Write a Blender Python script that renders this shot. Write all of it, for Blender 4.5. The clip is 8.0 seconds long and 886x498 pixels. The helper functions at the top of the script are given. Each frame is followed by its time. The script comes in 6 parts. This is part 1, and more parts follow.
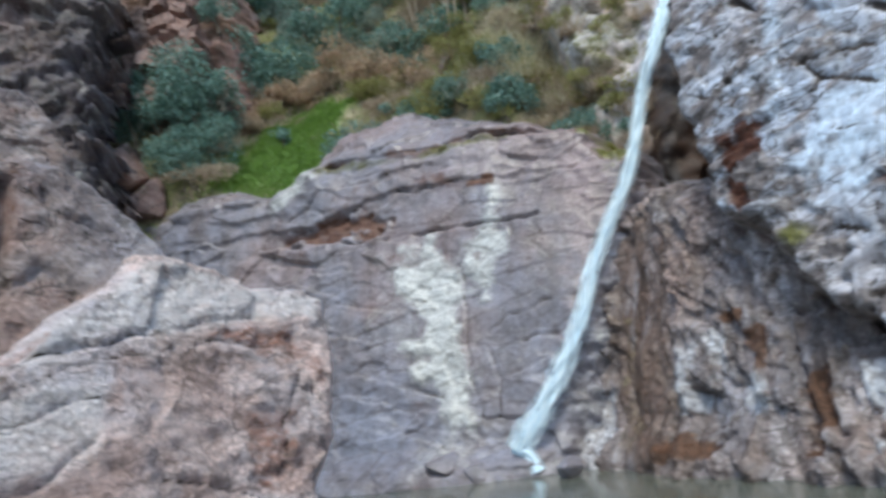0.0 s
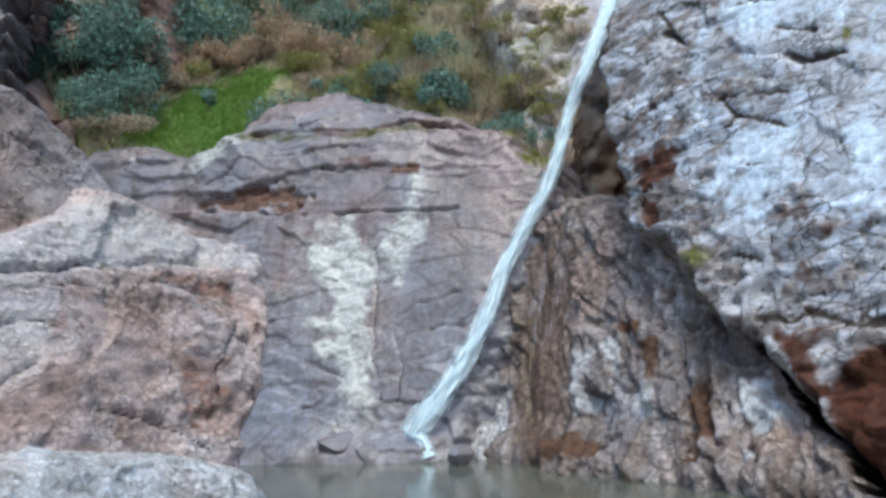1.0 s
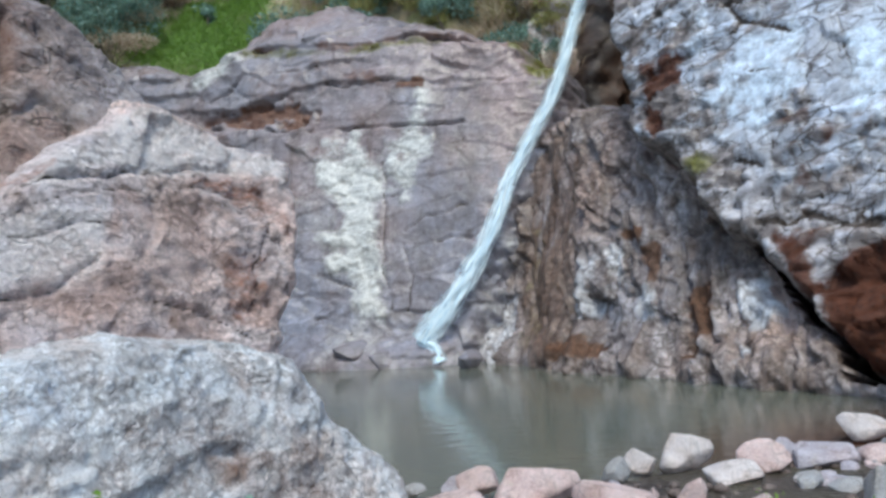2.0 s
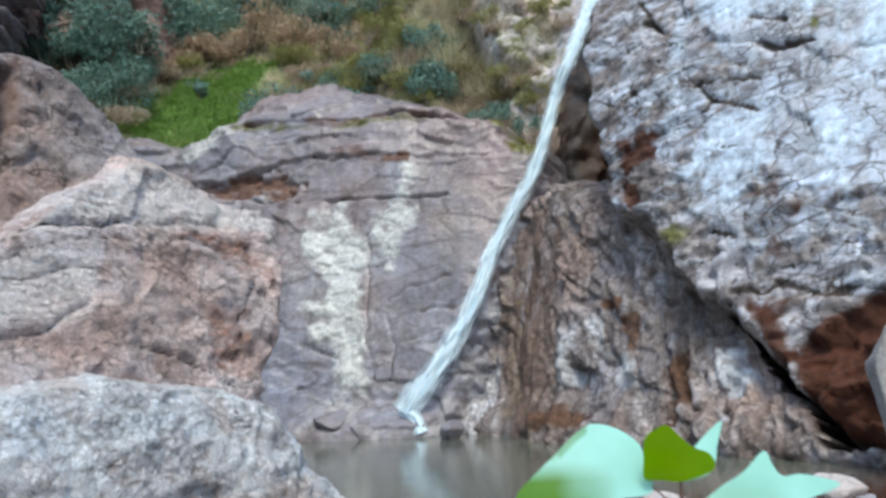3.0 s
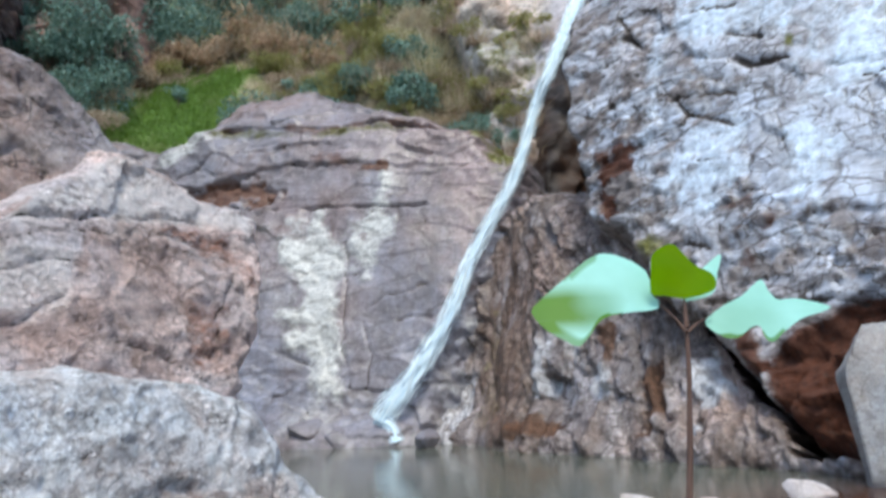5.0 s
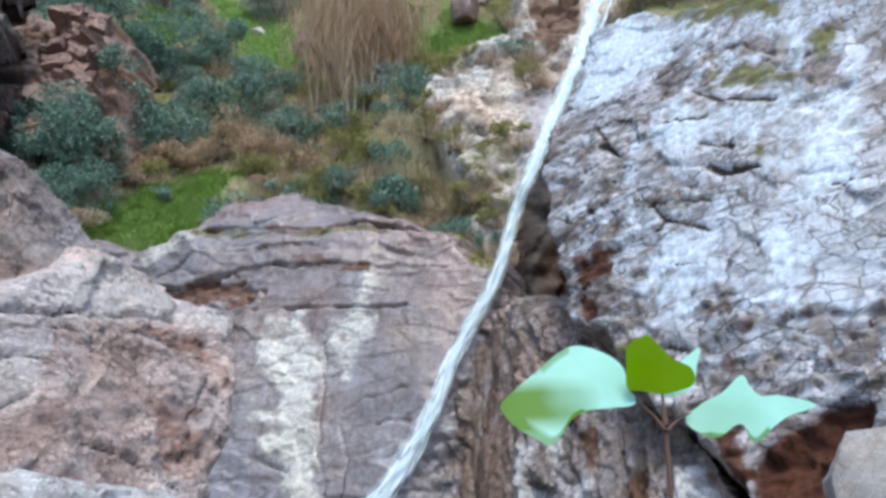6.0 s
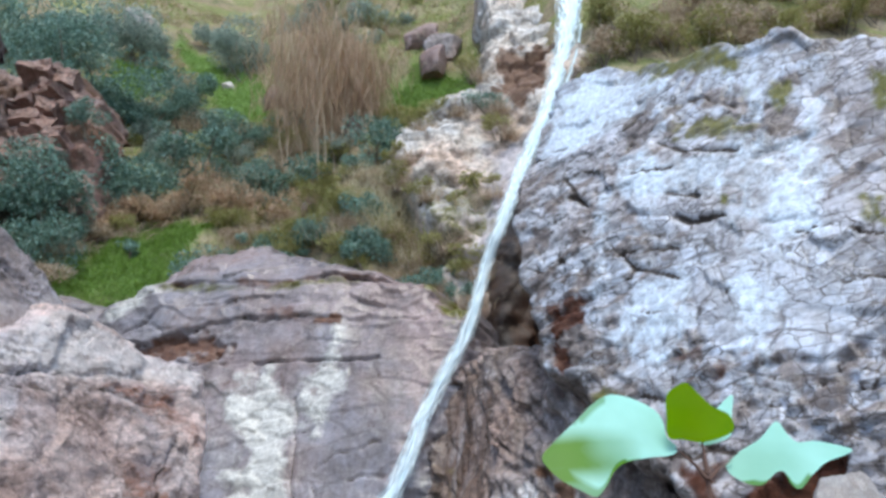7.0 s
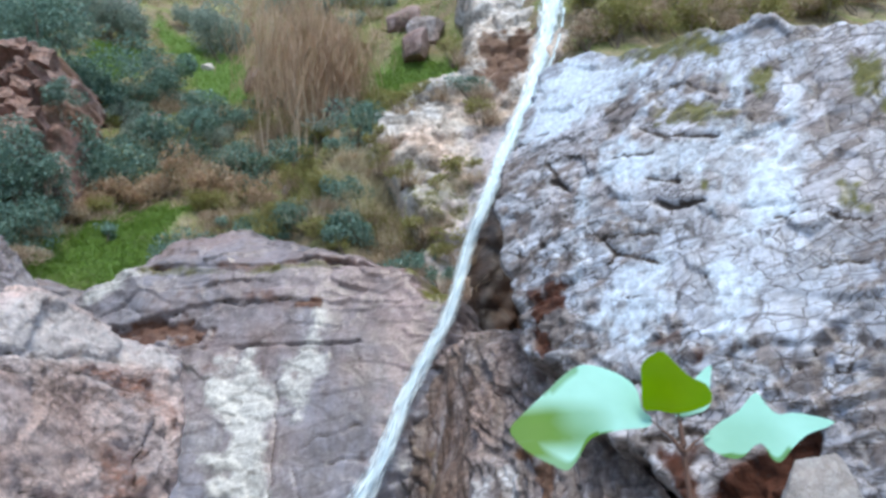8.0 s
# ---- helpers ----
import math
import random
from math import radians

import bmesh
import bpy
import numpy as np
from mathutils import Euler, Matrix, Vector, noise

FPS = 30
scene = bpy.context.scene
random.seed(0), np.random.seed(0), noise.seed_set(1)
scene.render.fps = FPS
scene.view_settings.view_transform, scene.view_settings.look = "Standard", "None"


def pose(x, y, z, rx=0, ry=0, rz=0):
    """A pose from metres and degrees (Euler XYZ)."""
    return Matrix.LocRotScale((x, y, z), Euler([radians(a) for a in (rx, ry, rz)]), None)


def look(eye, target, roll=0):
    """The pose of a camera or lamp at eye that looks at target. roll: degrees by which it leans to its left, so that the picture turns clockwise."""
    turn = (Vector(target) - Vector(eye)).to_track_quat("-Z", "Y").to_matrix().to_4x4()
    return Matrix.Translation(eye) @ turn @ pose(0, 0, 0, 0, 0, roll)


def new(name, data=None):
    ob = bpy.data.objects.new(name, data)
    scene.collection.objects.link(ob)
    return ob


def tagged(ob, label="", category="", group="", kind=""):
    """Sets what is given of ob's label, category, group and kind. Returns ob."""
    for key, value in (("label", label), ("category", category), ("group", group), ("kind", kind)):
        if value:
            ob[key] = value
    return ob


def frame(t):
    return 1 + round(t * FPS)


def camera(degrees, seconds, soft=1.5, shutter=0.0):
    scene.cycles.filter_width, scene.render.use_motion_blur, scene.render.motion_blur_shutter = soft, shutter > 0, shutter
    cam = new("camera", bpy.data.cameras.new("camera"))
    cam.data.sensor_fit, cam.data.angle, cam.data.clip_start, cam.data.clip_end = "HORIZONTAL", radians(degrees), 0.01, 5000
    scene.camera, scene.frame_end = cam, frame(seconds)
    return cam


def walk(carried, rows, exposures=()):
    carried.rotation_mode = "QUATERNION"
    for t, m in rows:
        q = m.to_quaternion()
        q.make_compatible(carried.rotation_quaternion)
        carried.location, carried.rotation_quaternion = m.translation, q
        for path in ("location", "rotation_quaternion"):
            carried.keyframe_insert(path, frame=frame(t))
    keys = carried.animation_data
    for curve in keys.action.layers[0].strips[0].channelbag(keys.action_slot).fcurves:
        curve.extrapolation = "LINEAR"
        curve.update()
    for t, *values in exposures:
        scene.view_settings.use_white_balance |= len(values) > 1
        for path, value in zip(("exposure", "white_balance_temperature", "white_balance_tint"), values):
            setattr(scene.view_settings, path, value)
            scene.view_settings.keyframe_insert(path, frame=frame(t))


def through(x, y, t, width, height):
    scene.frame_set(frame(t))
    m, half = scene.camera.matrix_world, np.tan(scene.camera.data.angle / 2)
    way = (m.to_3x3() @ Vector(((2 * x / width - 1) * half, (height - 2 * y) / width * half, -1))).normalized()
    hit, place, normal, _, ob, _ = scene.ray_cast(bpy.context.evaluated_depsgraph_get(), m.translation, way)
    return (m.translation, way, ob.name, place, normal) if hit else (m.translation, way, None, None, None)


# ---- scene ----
# Waterfall over a rock slab into a small pool, between a pale cliff and near boulders.
cam = camera(60.4, 8.0, soft=3.1, shutter=0.4)
ROWS = [
    (0.0, 0.150, -0.020, 1.360, 10.78, 8.43, 7.48),
    (0.5, 0.010, -0.095, 1.290, 9.66, 5.05, -0.79),
    (1.0, -0.040, -0.210, 1.265, 9.37, 2.63, -0.79),
    (1.5, -0.105, -0.350, 1.245, 4.43, 3.44, -1.91),
    (1.7, -0.129, -0.407, 1.216, 2.81, 4.23, -0.64),
    (2.8, -0.121, -0.567, 1.022, 7.79, 2.40, -1.15),
    (3.0, -0.117, -0.602, 1.017, 8.98, 3.18, -1.71),
    (3.5, -0.133, -0.628, 0.974, 7.41, 2.36, -1.56),
    (4.0, -0.143, -0.623, 0.942, 4.23, 1.58, -1.23),
    (4.5, -0.136, -0.609, 0.944, 4.59, 1.72, -1.86),
    (4.7, -0.137, -0.610, 0.948, 6.46, 2.09, -2.70),
    (5.8, -0.133, -0.591, 0.947, 16.33, 2.59, -4.61),
    (6.0, -0.130, -0.592, 0.946, 17.47, 2.30, -5.08),
    (6.5, -0.139, -0.584, 0.951, 19.76, 2.86, -7.21),
    (7.0, -0.153, -0.589, 0.947, 21.22, 3.66, -6.97),
    (7.5, -0.155, -0.579, 0.938, 19.69, 3.51, -7.02),
    (8.0, -0.145, -0.572, 0.945, 19.97, 3.90, -8.34),
]
EXPOSURE = 1.1
walk(cam, [(t, pose(x, y, z, 90 + pitch, roll, yaw)) for t, x, y, z, pitch, roll, yaw in ROWS], [(t, EXPOSURE + e, k, g) for t, e, k, g in ((0, -0.15, 6600, -2), (1.5, -0.12, 6600, -2), (3.0, -0.06, 6850, -2), (4.5, -0.02, 6800, 0), (8.0, 0.03, 6700, 2))])

# ---- world, sun and exposure: open shade under a bright sky ----
world = bpy.data.worlds.new("sky")
scene.world = world
world.use_nodes = True
wn = world.node_tree.nodes
sky = wn.new("ShaderNodeTexSky")
sky.sky_type, sky.sun_disc = "NISHITA", False
sky.sun_elevation, sky.sun_rotation = radians(59), radians(180)
sky.air_density, sky.dust_density = 1.0, 1.0
world.node_tree.links.new(sky.outputs[0], wn["Background"].inputs[0])
wn["Background"].inputs[1].default_value = 0.15
sun = new("sun", bpy.data.lights.new("sun", "SUN"))
sun.data.energy, sun.data.angle, sun.data.color = 1.1, radians(20), (1.0, 0.97, 0.93)
sun.matrix_world = look((0, -20, 33), (0, 0, 0))


# ---- numeric noise ----
def hashed(i, j, k, seed):
    n = (i * 374761393 + j * 668265263 + k * 2147483647 + seed * 974634777) & 0xFFFFFFFF
    n = ((n ^ (n >> 13)) * 1274126177) & 0xFFFFFFFF
    n = ((n ^ (n >> 16)) * 2246822519) & 0xFFFFFFFF
    return ((n ^ (n >> 15)) & 0xFFFFFF) / float(0xFFFFFF)


def value_noise(x, y, z, seed=0):
    i, j, k = (np.floor(v).astype(np.int64) for v in (x, y, z))
    f, g, h = x - i, y - j, z - k
    f, g, h = (v * v * (3 - 2 * v) for v in (f, g, h))
    total = 0
    for a in (0, 1):
        for b in (0, 1):
            for c in (0, 1):
                w = (f if a else 1 - f) * (g if b else 1 - g) * (h if c else 1 - h)
                total = total + w * hashed(i + a, j + b, k + c, seed)
    return total * 2 - 1


def fbm(x, y, z=0.0, octaves=5, seed=0, gain=0.5):
    x, y = np.asarray(x, float), np.asarray(y, float)
    z = np.zeros_like(x) + z
    total, amp = 0, 1.0
    for n in range(octaves):
        total = total + amp * value_noise(x * 2**n + 17.3 * n, y * 2**n, z * 2**n, seed + n)
        amp *= gain
    return total


def cells(x, y, seed=0):
    """Nearest and second nearest distance and a random number for each cell of a jittered grid."""
    i, j = np.floor(x).astype(np.int64), np.floor(y).astype(np.int64)
    f1, f2, rnd, tilt = np.full(x.shape, 9.0), np.full(x.shape, 9.0), np.zeros(x.shape), np.zeros(x.shape)
    for a in (-1, 0, 1):
        for b in (-1, 0, 1):
            px = i + a + hashed(i + a, j + b, 0 * i, seed)
            py = j + b + hashed(i + a, j + b, 0 * i + 1, seed)
            r = hashed(i + a, j + b, 0 * i + 2, seed)
            d = np.hypot(px - x, py - y)
            nearer = d < f1
            f2 = np.where(nearer, f1, np.minimum(f2, d))
            rnd = np.where(nearer, r, rnd)
            q = hashed(i + a, j + b, 0 * i + 3, seed)
            tilt = np.where(nearer, (x - px) * (q - 0.5) * 2 + (y - py) * ((7 * q) % 1 - 0.5) * 2, tilt)
            f1 = np.where(nearer, d, f1)
    return f1, f2, rnd, tilt


def smooth(a, b, x):
    t = np.clip((x - a) / (b - a), 0, 1)
    return t * t * (3 - 2 * t)


def poly_sd(u, v, outline):
    """Signed distance to a closed outline, negative within."""
    best, inside = np.full(u.shape, 1e9), np.zeros(u.shape, bool)
    for (ax, ay), (bx, by) in zip(outline, outline[1:] + outline[:1]):
        ex, ey = bx - ax, by - ay
        t = np.clip(((u - ax) * ex + (v - ay) * ey) / (ex * ex + ey * ey + 1e-12), 0, 1)
        best = np.minimum(best, np.hypot(u - ax - t * ex, v - ay - t * ey))
        cross = (ay > v) != (by > v)
        with np.errstate(divide="ignore", invalid="ignore"):
            xs = ax + (v - ay) * ex / (ey if ey else 1e-12)
        inside ^= cross & (u < xs)
    return np.where(inside, -best, best)


def line_dist(u, v, line):
    best = np.full(u.shape, 1e9)
    for (ax, ay), (bx, by) in zip(line, line[1:]):
        ex, ey = bx - ax, by - ay
        t = np.clip(((u - ax) * ex + (v - ay) * ey) / (ex * ex + ey * ey + 1e-12), 0, 1)
        best = np.minimum(best, np.hypot(u - ax - t * ex, v - ay - t * ey))
    return best


def patch(u, v, outline, soft=0.12, rough=0.1, seed=0, scale=4.0):
    """A mask of 1 within an outline, with an uneven edge."""
    return 1 - smooth(-soft, soft, poly_sd(u, v, outline) + rough * fbm(u * scale, v * scale, 0, 3, seed))


def crack(u, v, line, width, seed=0, wobble=0.05):
    w = 1.6 * wobble * fbm(u * 2.2, v * 2.2, 0, 4, seed)
    gate = 0.3 + 0.7 * smooth(-0.45, 0.25, fbm(u * 1.6 + 5, v * 1.6, 3, 3, seed + 1))
    wide = width * (0.2 + 0.8 * gate)
    return gate * (1 - smooth(0.25 * wide, wide, np.abs(line_dist(u + w, v - w, line))))


# ---- mesh helpers ----
def mesh_of(name, verts, faces, material, smooth_faces=True, attributes=None):
    me = bpy.data.meshes.new(name)
    me.from_pydata(verts, [], faces)
    me.materials.append(material)
    if smooth_faces:
        me.polygons.foreach_set("use_smooth", np.ones(len(me.polygons), bool))
    for key, values in (attributes or {}).items():
        me.attributes.new(key, "FLOAT", "POINT").data.foreach_set("value", np.asarray(values, np.float32))
    me.update()
    return me


def part(name, me, parent, label=""):
    ob = new(name, me)
    ob.parent = parent
    return tagged(ob, label)


def thing(name, label, category, group="", at=(0, 0, 0)):
    ob = new(name)
    ob.location = at
    return tagged(ob, label, category, group)


class Plane:
    """A leaning rock plane: foot point, direction along the foot, and how far it leans back for a metre of height."""

    def __init__(self, foot, along, lean):
        d = Vector((along[0], along[1], 0)).normalized()
        self.foot, self.d = Vector((foot[0], foot[1], 0)), d
        self.back = Vector((-d.y, d.x, 0))
        self.up = self.back * lean + Vector((0, 0, 1))
        self.out = -(self.back - Vector((0, 0, lean))).normalized()

    def place(self, u, v, out=0.0):
        u, v, out = np.asarray(u, float), np.asarray(v, float), np.asarray(out, float)
        return np.stack([self.foot[n] + u * self.d[n] + v * self.up[n] + out * self.out[n] for n in range(3)], -1)


def rock_face(name, plane, outline, step, relief, masks, material, label, category, seed=0, fold=0.25, deep=1.2, edge=0.12, back_out=0.0, slant=None, grow=0.0):
    """A body of rock: a relief over an outline on a leaning plane, whose rim turns back into the hill."""
    us, vs = [p[0] for p in outline], [p[1] for p in outline]
    un, vn = int((max(us) - min(us) + 1.2) / step) + 2, int((max(vs) - min(vs) + 1.2) / step) + 2
    gu, gv = np.meshgrid(min(us) - 0.6 + step * np.arange(un), min(vs) - 0.6 + step * np.arange(vn))
    sd = poly_sd(gu, gv, outline) - grow + edge * fbm(gu * 2.2, gv * 2.2, 0, 5, seed + 50, 0.6)
    out = relief(gu, gv) + back_out
    rim = np.clip((sd + fold) / (2 * fold), 0, None)
    out = out - 0.5 * deep * rim**2
    wob = 0.4 * step
    verts = plane.place(gu - (slant(gu) * np.maximum(-out - 0.5, 0) if slant else 0) + wob * fbm(gu * 9, gv * 9, 3, 1, 5), gv + wob * fbm(gu * 9, gv * 9, 8, 1, 6), out)
    keep = sd < 0.5
    idx = np.arange(un * vn).reshape(vn, un)
    quad = np.stack([idx[:-1, :-1], idx[:-1, 1:], idx[1:, 1:], idx[1:, :-1]], -1)[keep[:-1, :-1] & keep[1:, 1:] & keep[:-1, 1:] & keep[1:, :-1]]
    used = np.unique(quad)
    renum = np.full(un * vn, -1)
    renum[used] = np.arange(len(used))
    flat = lambda a: np.broadcast_to(a, gu.shape).ravel()[used]
    attributes = {key: flat(value) for key, value in masks(gu, gv).items()}
    edges = np.sort(np.concatenate([quad[:, [k, (k + 1) % 4]] for k in range(4)]), axis=1)
    pairs, count = np.unique(edges, axis=0, return_counts=True)
    rim_edges = renum[pairs[count == 1]]
    places = verts.reshape(-1, 3)[used]
    middle = places[np.unique(rim_edges)].mean(0)
    places = np.concatenate([places, [middle]])
    faces = renum[quad].tolist() + [(int(a), int(b), len(used)) for a, b in rim_edges]
    attributes = {key: np.append(value, 0.0) for key, value in attributes.items()}
    me = mesh_of(name, places, faces, material, True, attributes)
    return tagged(new(name, me), label, category)


def hill_base(x, y):
    sm = lambda a, b, v: (lambda t: t * t * (3 - 2 * t))(np.clip((v - a) / (b - a), 0, 1))
    yb = 13.9 - 0.35 * np.clip(x, -9, 6) + 1.1 * sm(0.2, 1.6, x)
    d = y - yb
    z = 4.7 - 0.13 * np.clip(x, -9, 3) + np.where(d > 0, (1.22 + 0.7 * sm(-1.2, 1.2, x)) * d, 4.0 * d)
    z = z + 4.6 * sm(3.6, 7.0, x) + 3.0 * sm(-4.5, -10, x)
    return np.maximum(z, -1.0)


# ---- materials ----
def node_kit(name):
    m = bpy.data.materials.new(name)
    m.use_nodes = True
    nt = m.node_tree

    def node(kind, **given):
        n = nt.nodes.new("ShaderNode" + kind)
        for key, value in given.items():
            key_in = key.replace("_", " ")
            if key in ("operation", "blend_type", "data_type", "feature", "attribute_name", "noise_dimensions", "noise_type", "distance", "interpolation_type", "wave_type", "bands_direction"):
                if key == "attribute_name":
                    n.attribute_name = value
                elif key == "operation":
                    n.operation = value
                elif key == "blend_type":
                    n.blend_type = value
                elif key == "data_type":
                    n.data_type = value
                elif key == "feature":
                    n.feature = value
                elif key == "noise_dimensions":
                    n.noise_dimensions = value
                continue
            slot = n.inputs[int(key[1:])] if key[0] == "i" and key[1:].isdigit() else n.inputs[key_in]
            if isinstance(value, bpy.types.NodeSocket):
                nt.links.new(value, slot)
            else:
                slot.default_value = value
        return n

    return m, nt, nt.nodes["Principled BSDF"], node


def rgb(r, g, b):
    return (r, g, b, 1.0)


def ramp(nt, node, fac, stops):
    n = node("ValToRGB", Fac=fac)
    els = n.color_ramp.elements
    while len(els) < len(stops):
        els.new(0.5)
    for e, (p, c) in zip(els, stops):
        e.position, e.color = p, rgb(*c) if len(c) == 3 else c
    return n.outputs[0]


def blend(node, fac, a, b, how="MIX"):
    n = node("Mix", data_type="RGBA", blend_type=how)
    nt = n.id_data
    for slot, value in ((n.inputs[0], fac), (n.inputs[6], a), (n.inputs[7], b)):
        if isinstance(value, bpy.types.NodeSocket):
            nt.links.new(value, slot)
        else:
            slot.default_value = value
    return n.outputs[2]


def rock_material(name, tones, grain=3.0, cracks=2.5, crack_dark=0.5, stretch=(1, 1, 1), rough=(0.35, 0.75), bump=0.5, pale=(0.66, 0.63, 0.57), rust=(0.16, 0.085, 0.055), speck_amount=0.5, streak=0.5, hue=0.6, lump=1.0, gate_at=0.44, pink=(0.4, 0.31, 0.3), hairline=1.0, nubs=0.0, nub_size=26.0, shred=1.0, plates=()):
    m, nt, bsdf, node = node_kit(name)
    pos = node("TexCoord").outputs["Object"]
    mp = node("Mapping", Vector=pos, Scale=stretch).outputs[0]
    big = node("TexNoise", Vector=mp, Scale=grain * 0.35, Detail=6.0, Roughness=0.6, Distortion=0.6).outputs[0]
    mid = node("TexNoise", Vector=mp, Scale=grain * 1.7, Detail=8.0, Roughness=0.65, Distortion=0.4).outputs[0]
    fine = node("TexNoise", Vector=mp, Scale=grain * 9.0, Detail=6.0, Roughness=0.7).outputs[0]
    a = ramp(nt, node, big, [(0.32, tones[0]), (0.46, tones[1]), (0.56, tones[2]), (0.68, tones[3])])
    b = ramp(nt, node, mid, [(0.3, tones[3]), (0.45, tones[2]), (0.55, tones[1]), (0.72, tones[0])])
    col = blend(node, 0.45, a, b)
    speck = ramp(nt, node, fine, [(0.3, (0.35, 0.33, 0.32)), (0.5, (1, 1, 1)), (0.68, (1.5, 1.48, 1.45))])
    col = blend(node, speck_amount, col, speck, "MULTIPLY")
    tint = node("TexNoise", Vector=pos, Scale=grain * 0.22, Detail=4.0, Roughness=0.6).outputs[0]
    col = blend(node, hue, col, ramp(nt, node, tint, [(0.36, (0.82, 0.97, 1.16)), (0.5, (1, 1, 1)), (0.63, (1.2, 0.93, 0.78))]), "MULTIPLY")
    down = node("TexNoise", Vector=node("Mapping", Vector=pos, Scale=(3.2, 3.2, 0.28)).outputs[0], Scale=1.0, Detail=6.0, Roughness=0.65, Distortion=0.3).outputs[0]
    col = blend(node, streak, col, ramp(nt, node, down, [(0.34, (0.42, 0.36, 0.32)), (0.47, (1, 1, 1)), (0.62, (1.18, 1.2, 1.25))]), "MULTIPLY")
    def fractures(scale, turn, size, width, strength):
        n = node("TexNoise", Vector=node("Mapping", Vector=pos, Scale=scale, Rotation=turn).outputs[0], Scale=size, Detail=3.5, Roughness=0.5, Distortion=0.5).outputs[0]
        near = node("Math", operation="ABSOLUTE", i0=node("Math", operation="SUBTRACT", i0=n, i1=0.5).outputs[0]).outputs[0]
        return ramp(nt, node, near, [(0.0, (strength,) * 3), (width, (0, 0, 0))])
    level = fractures((0.7, 0.7, 2.6), (0.2, 0.3, 0), cracks * 0.8, 0.012 * hairline, 1.0)
    steep = fractures((1.7, 1.7, 0.6), (0.15, -0.25, 0), cracks * 0.9, 0.011 * hairline, 0.85)
    small = fractures((1.2, 1.2, 2.0), (-0.3, 0.5, 0.4), cracks * 2.4, 0.014 * hairline, 0.5)
    line, line2 = blend(node, 1.0, level, steep, "ADD"), small
    gate = ramp(nt, node, node("TexNoise", Vector=mp, Scale=grain * 0.8, Detail=3.0).outputs[0], [(gate_at, (0, 0, 0)), (gate_at + 0.16, (1, 1, 1))])
    lines = blend(node, 1.0, blend(node, 1.0, line, line2, "ADD"), gate, "MULTIPLY")
    attr = lambda key: node("Attribute", attribute_name=key).outputs["Fac"]
    fray = node("Math", operation="MULTIPLY_ADD", i0=mid, i1=1.7, i2=node("Math", operation="MULTIPLY_ADD", i0=fine, i1=1.0, i2=-1.35).outputs[0]).outputs[0]
    broken = lambda key, lo=0.25, hi=0.8: ramp(nt, node, node("Math", operation="MULTIPLY_ADD", i0=fray, i1=shred, i2=attr(key)).outputs[0], [(lo, (0, 0, 0)), (hi, (1, 1, 1))])
    col = blend(node, node("Math", operation="MULTIPLY", i0=lines, i1=crack_dark).outputs[0], col, rgb(0.06, 0.04, 0.032))
    col = blend(node, attr("pink"), col, blend(node, 0.6, rgb(*pink), blend(node, 1.0, speck, ramp(nt, node, mid, [(0.3, (0.6, 0.57, 0.55)), (0.5, (1, 1, 1)), (0.7, (1.3, 1.3, 1.32))]), "MULTIPLY"), "MULTIPLY"))
    steps = None
    for size, shape, turn, amount in plates:
        bent = node("VectorMath", operation="MULTIPLY_ADD", i0=node("TexNoise", Vector=pos, Scale=size * 1.3, Detail=4.0, Roughness=0.6).outputs[1], i1=(0.42 / size,) * 3, i2=pos).outputs[0]
        where = node("Mapping", Vector=bent, Scale=shape, Rotation=turn).outputs[0]
        joint = node("TexVoronoi", feature="DISTANCE_TO_EDGE", Vector=where, Scale=size).outputs[0]
        piece = node("SeparateColor", Color=node("TexVoronoi", feature="F1", Vector=where, Scale=size).outputs[1]).outputs[0]
        tone = ramp(nt, node, piece, [(0.0, (0.72, 0.69, 0.67)), (0.5, (1, 1, 1)), (1.0, (1.22, 1.23, 1.25))])
        col = blend(node, amount, col, tone, "MULTIPLY")
        patchy = ramp(nt, node, node("TexNoise", Vector=pos, Scale=size * 0.7, Detail=4.0).outputs[0], [(0.38, (0, 0, 0)), (0.53, (1, 1, 1))])
        slit = blend(node, 1.0, ramp(nt, node, joint, [(0.0, (1, 1, 1)), (0.05, (0, 0, 0))]), patchy, "MULTIPLY")
        col = blend(node, node("Math", operation="MULTIPLY", i0=slit, i1=min(1.0, 1.3 * amount)).outputs[0], col, rgb(0.07, 0.05, 0.042))
        level = node("Math", operation="MULTIPLY", i0=node("Math", operation="MULTIPLY_ADD", i0=slit, i1=-0.5, i2=piece).outputs[0], i1=amount * 1.6 / size).outputs[0]
        steps = level if steps is None else node("Math", operation="ADD", i0=steps, i1=level).outputs[0]
    paled = blend(node, 0.5, rgb(*pale), speck, "MULTIPLY")
    col = blend(node, broken("pale", 0.1, 0.95), col, paled)
    rusted = blend(node, 0.7, rgb(*rust), speck, "MULTIPLY")
    col = blend(node, broken("rust"), col, rusted)
    col = blend(node, broken("moss"), col, blend(node, fine, rgb(0.06, 0.075, 0.012), rgb(0.2, 0.17, 0.03)))
    col = blend(node, broken("dark", 0.35, 0.8), col, rgb(0.06, 0.042, 0.035))
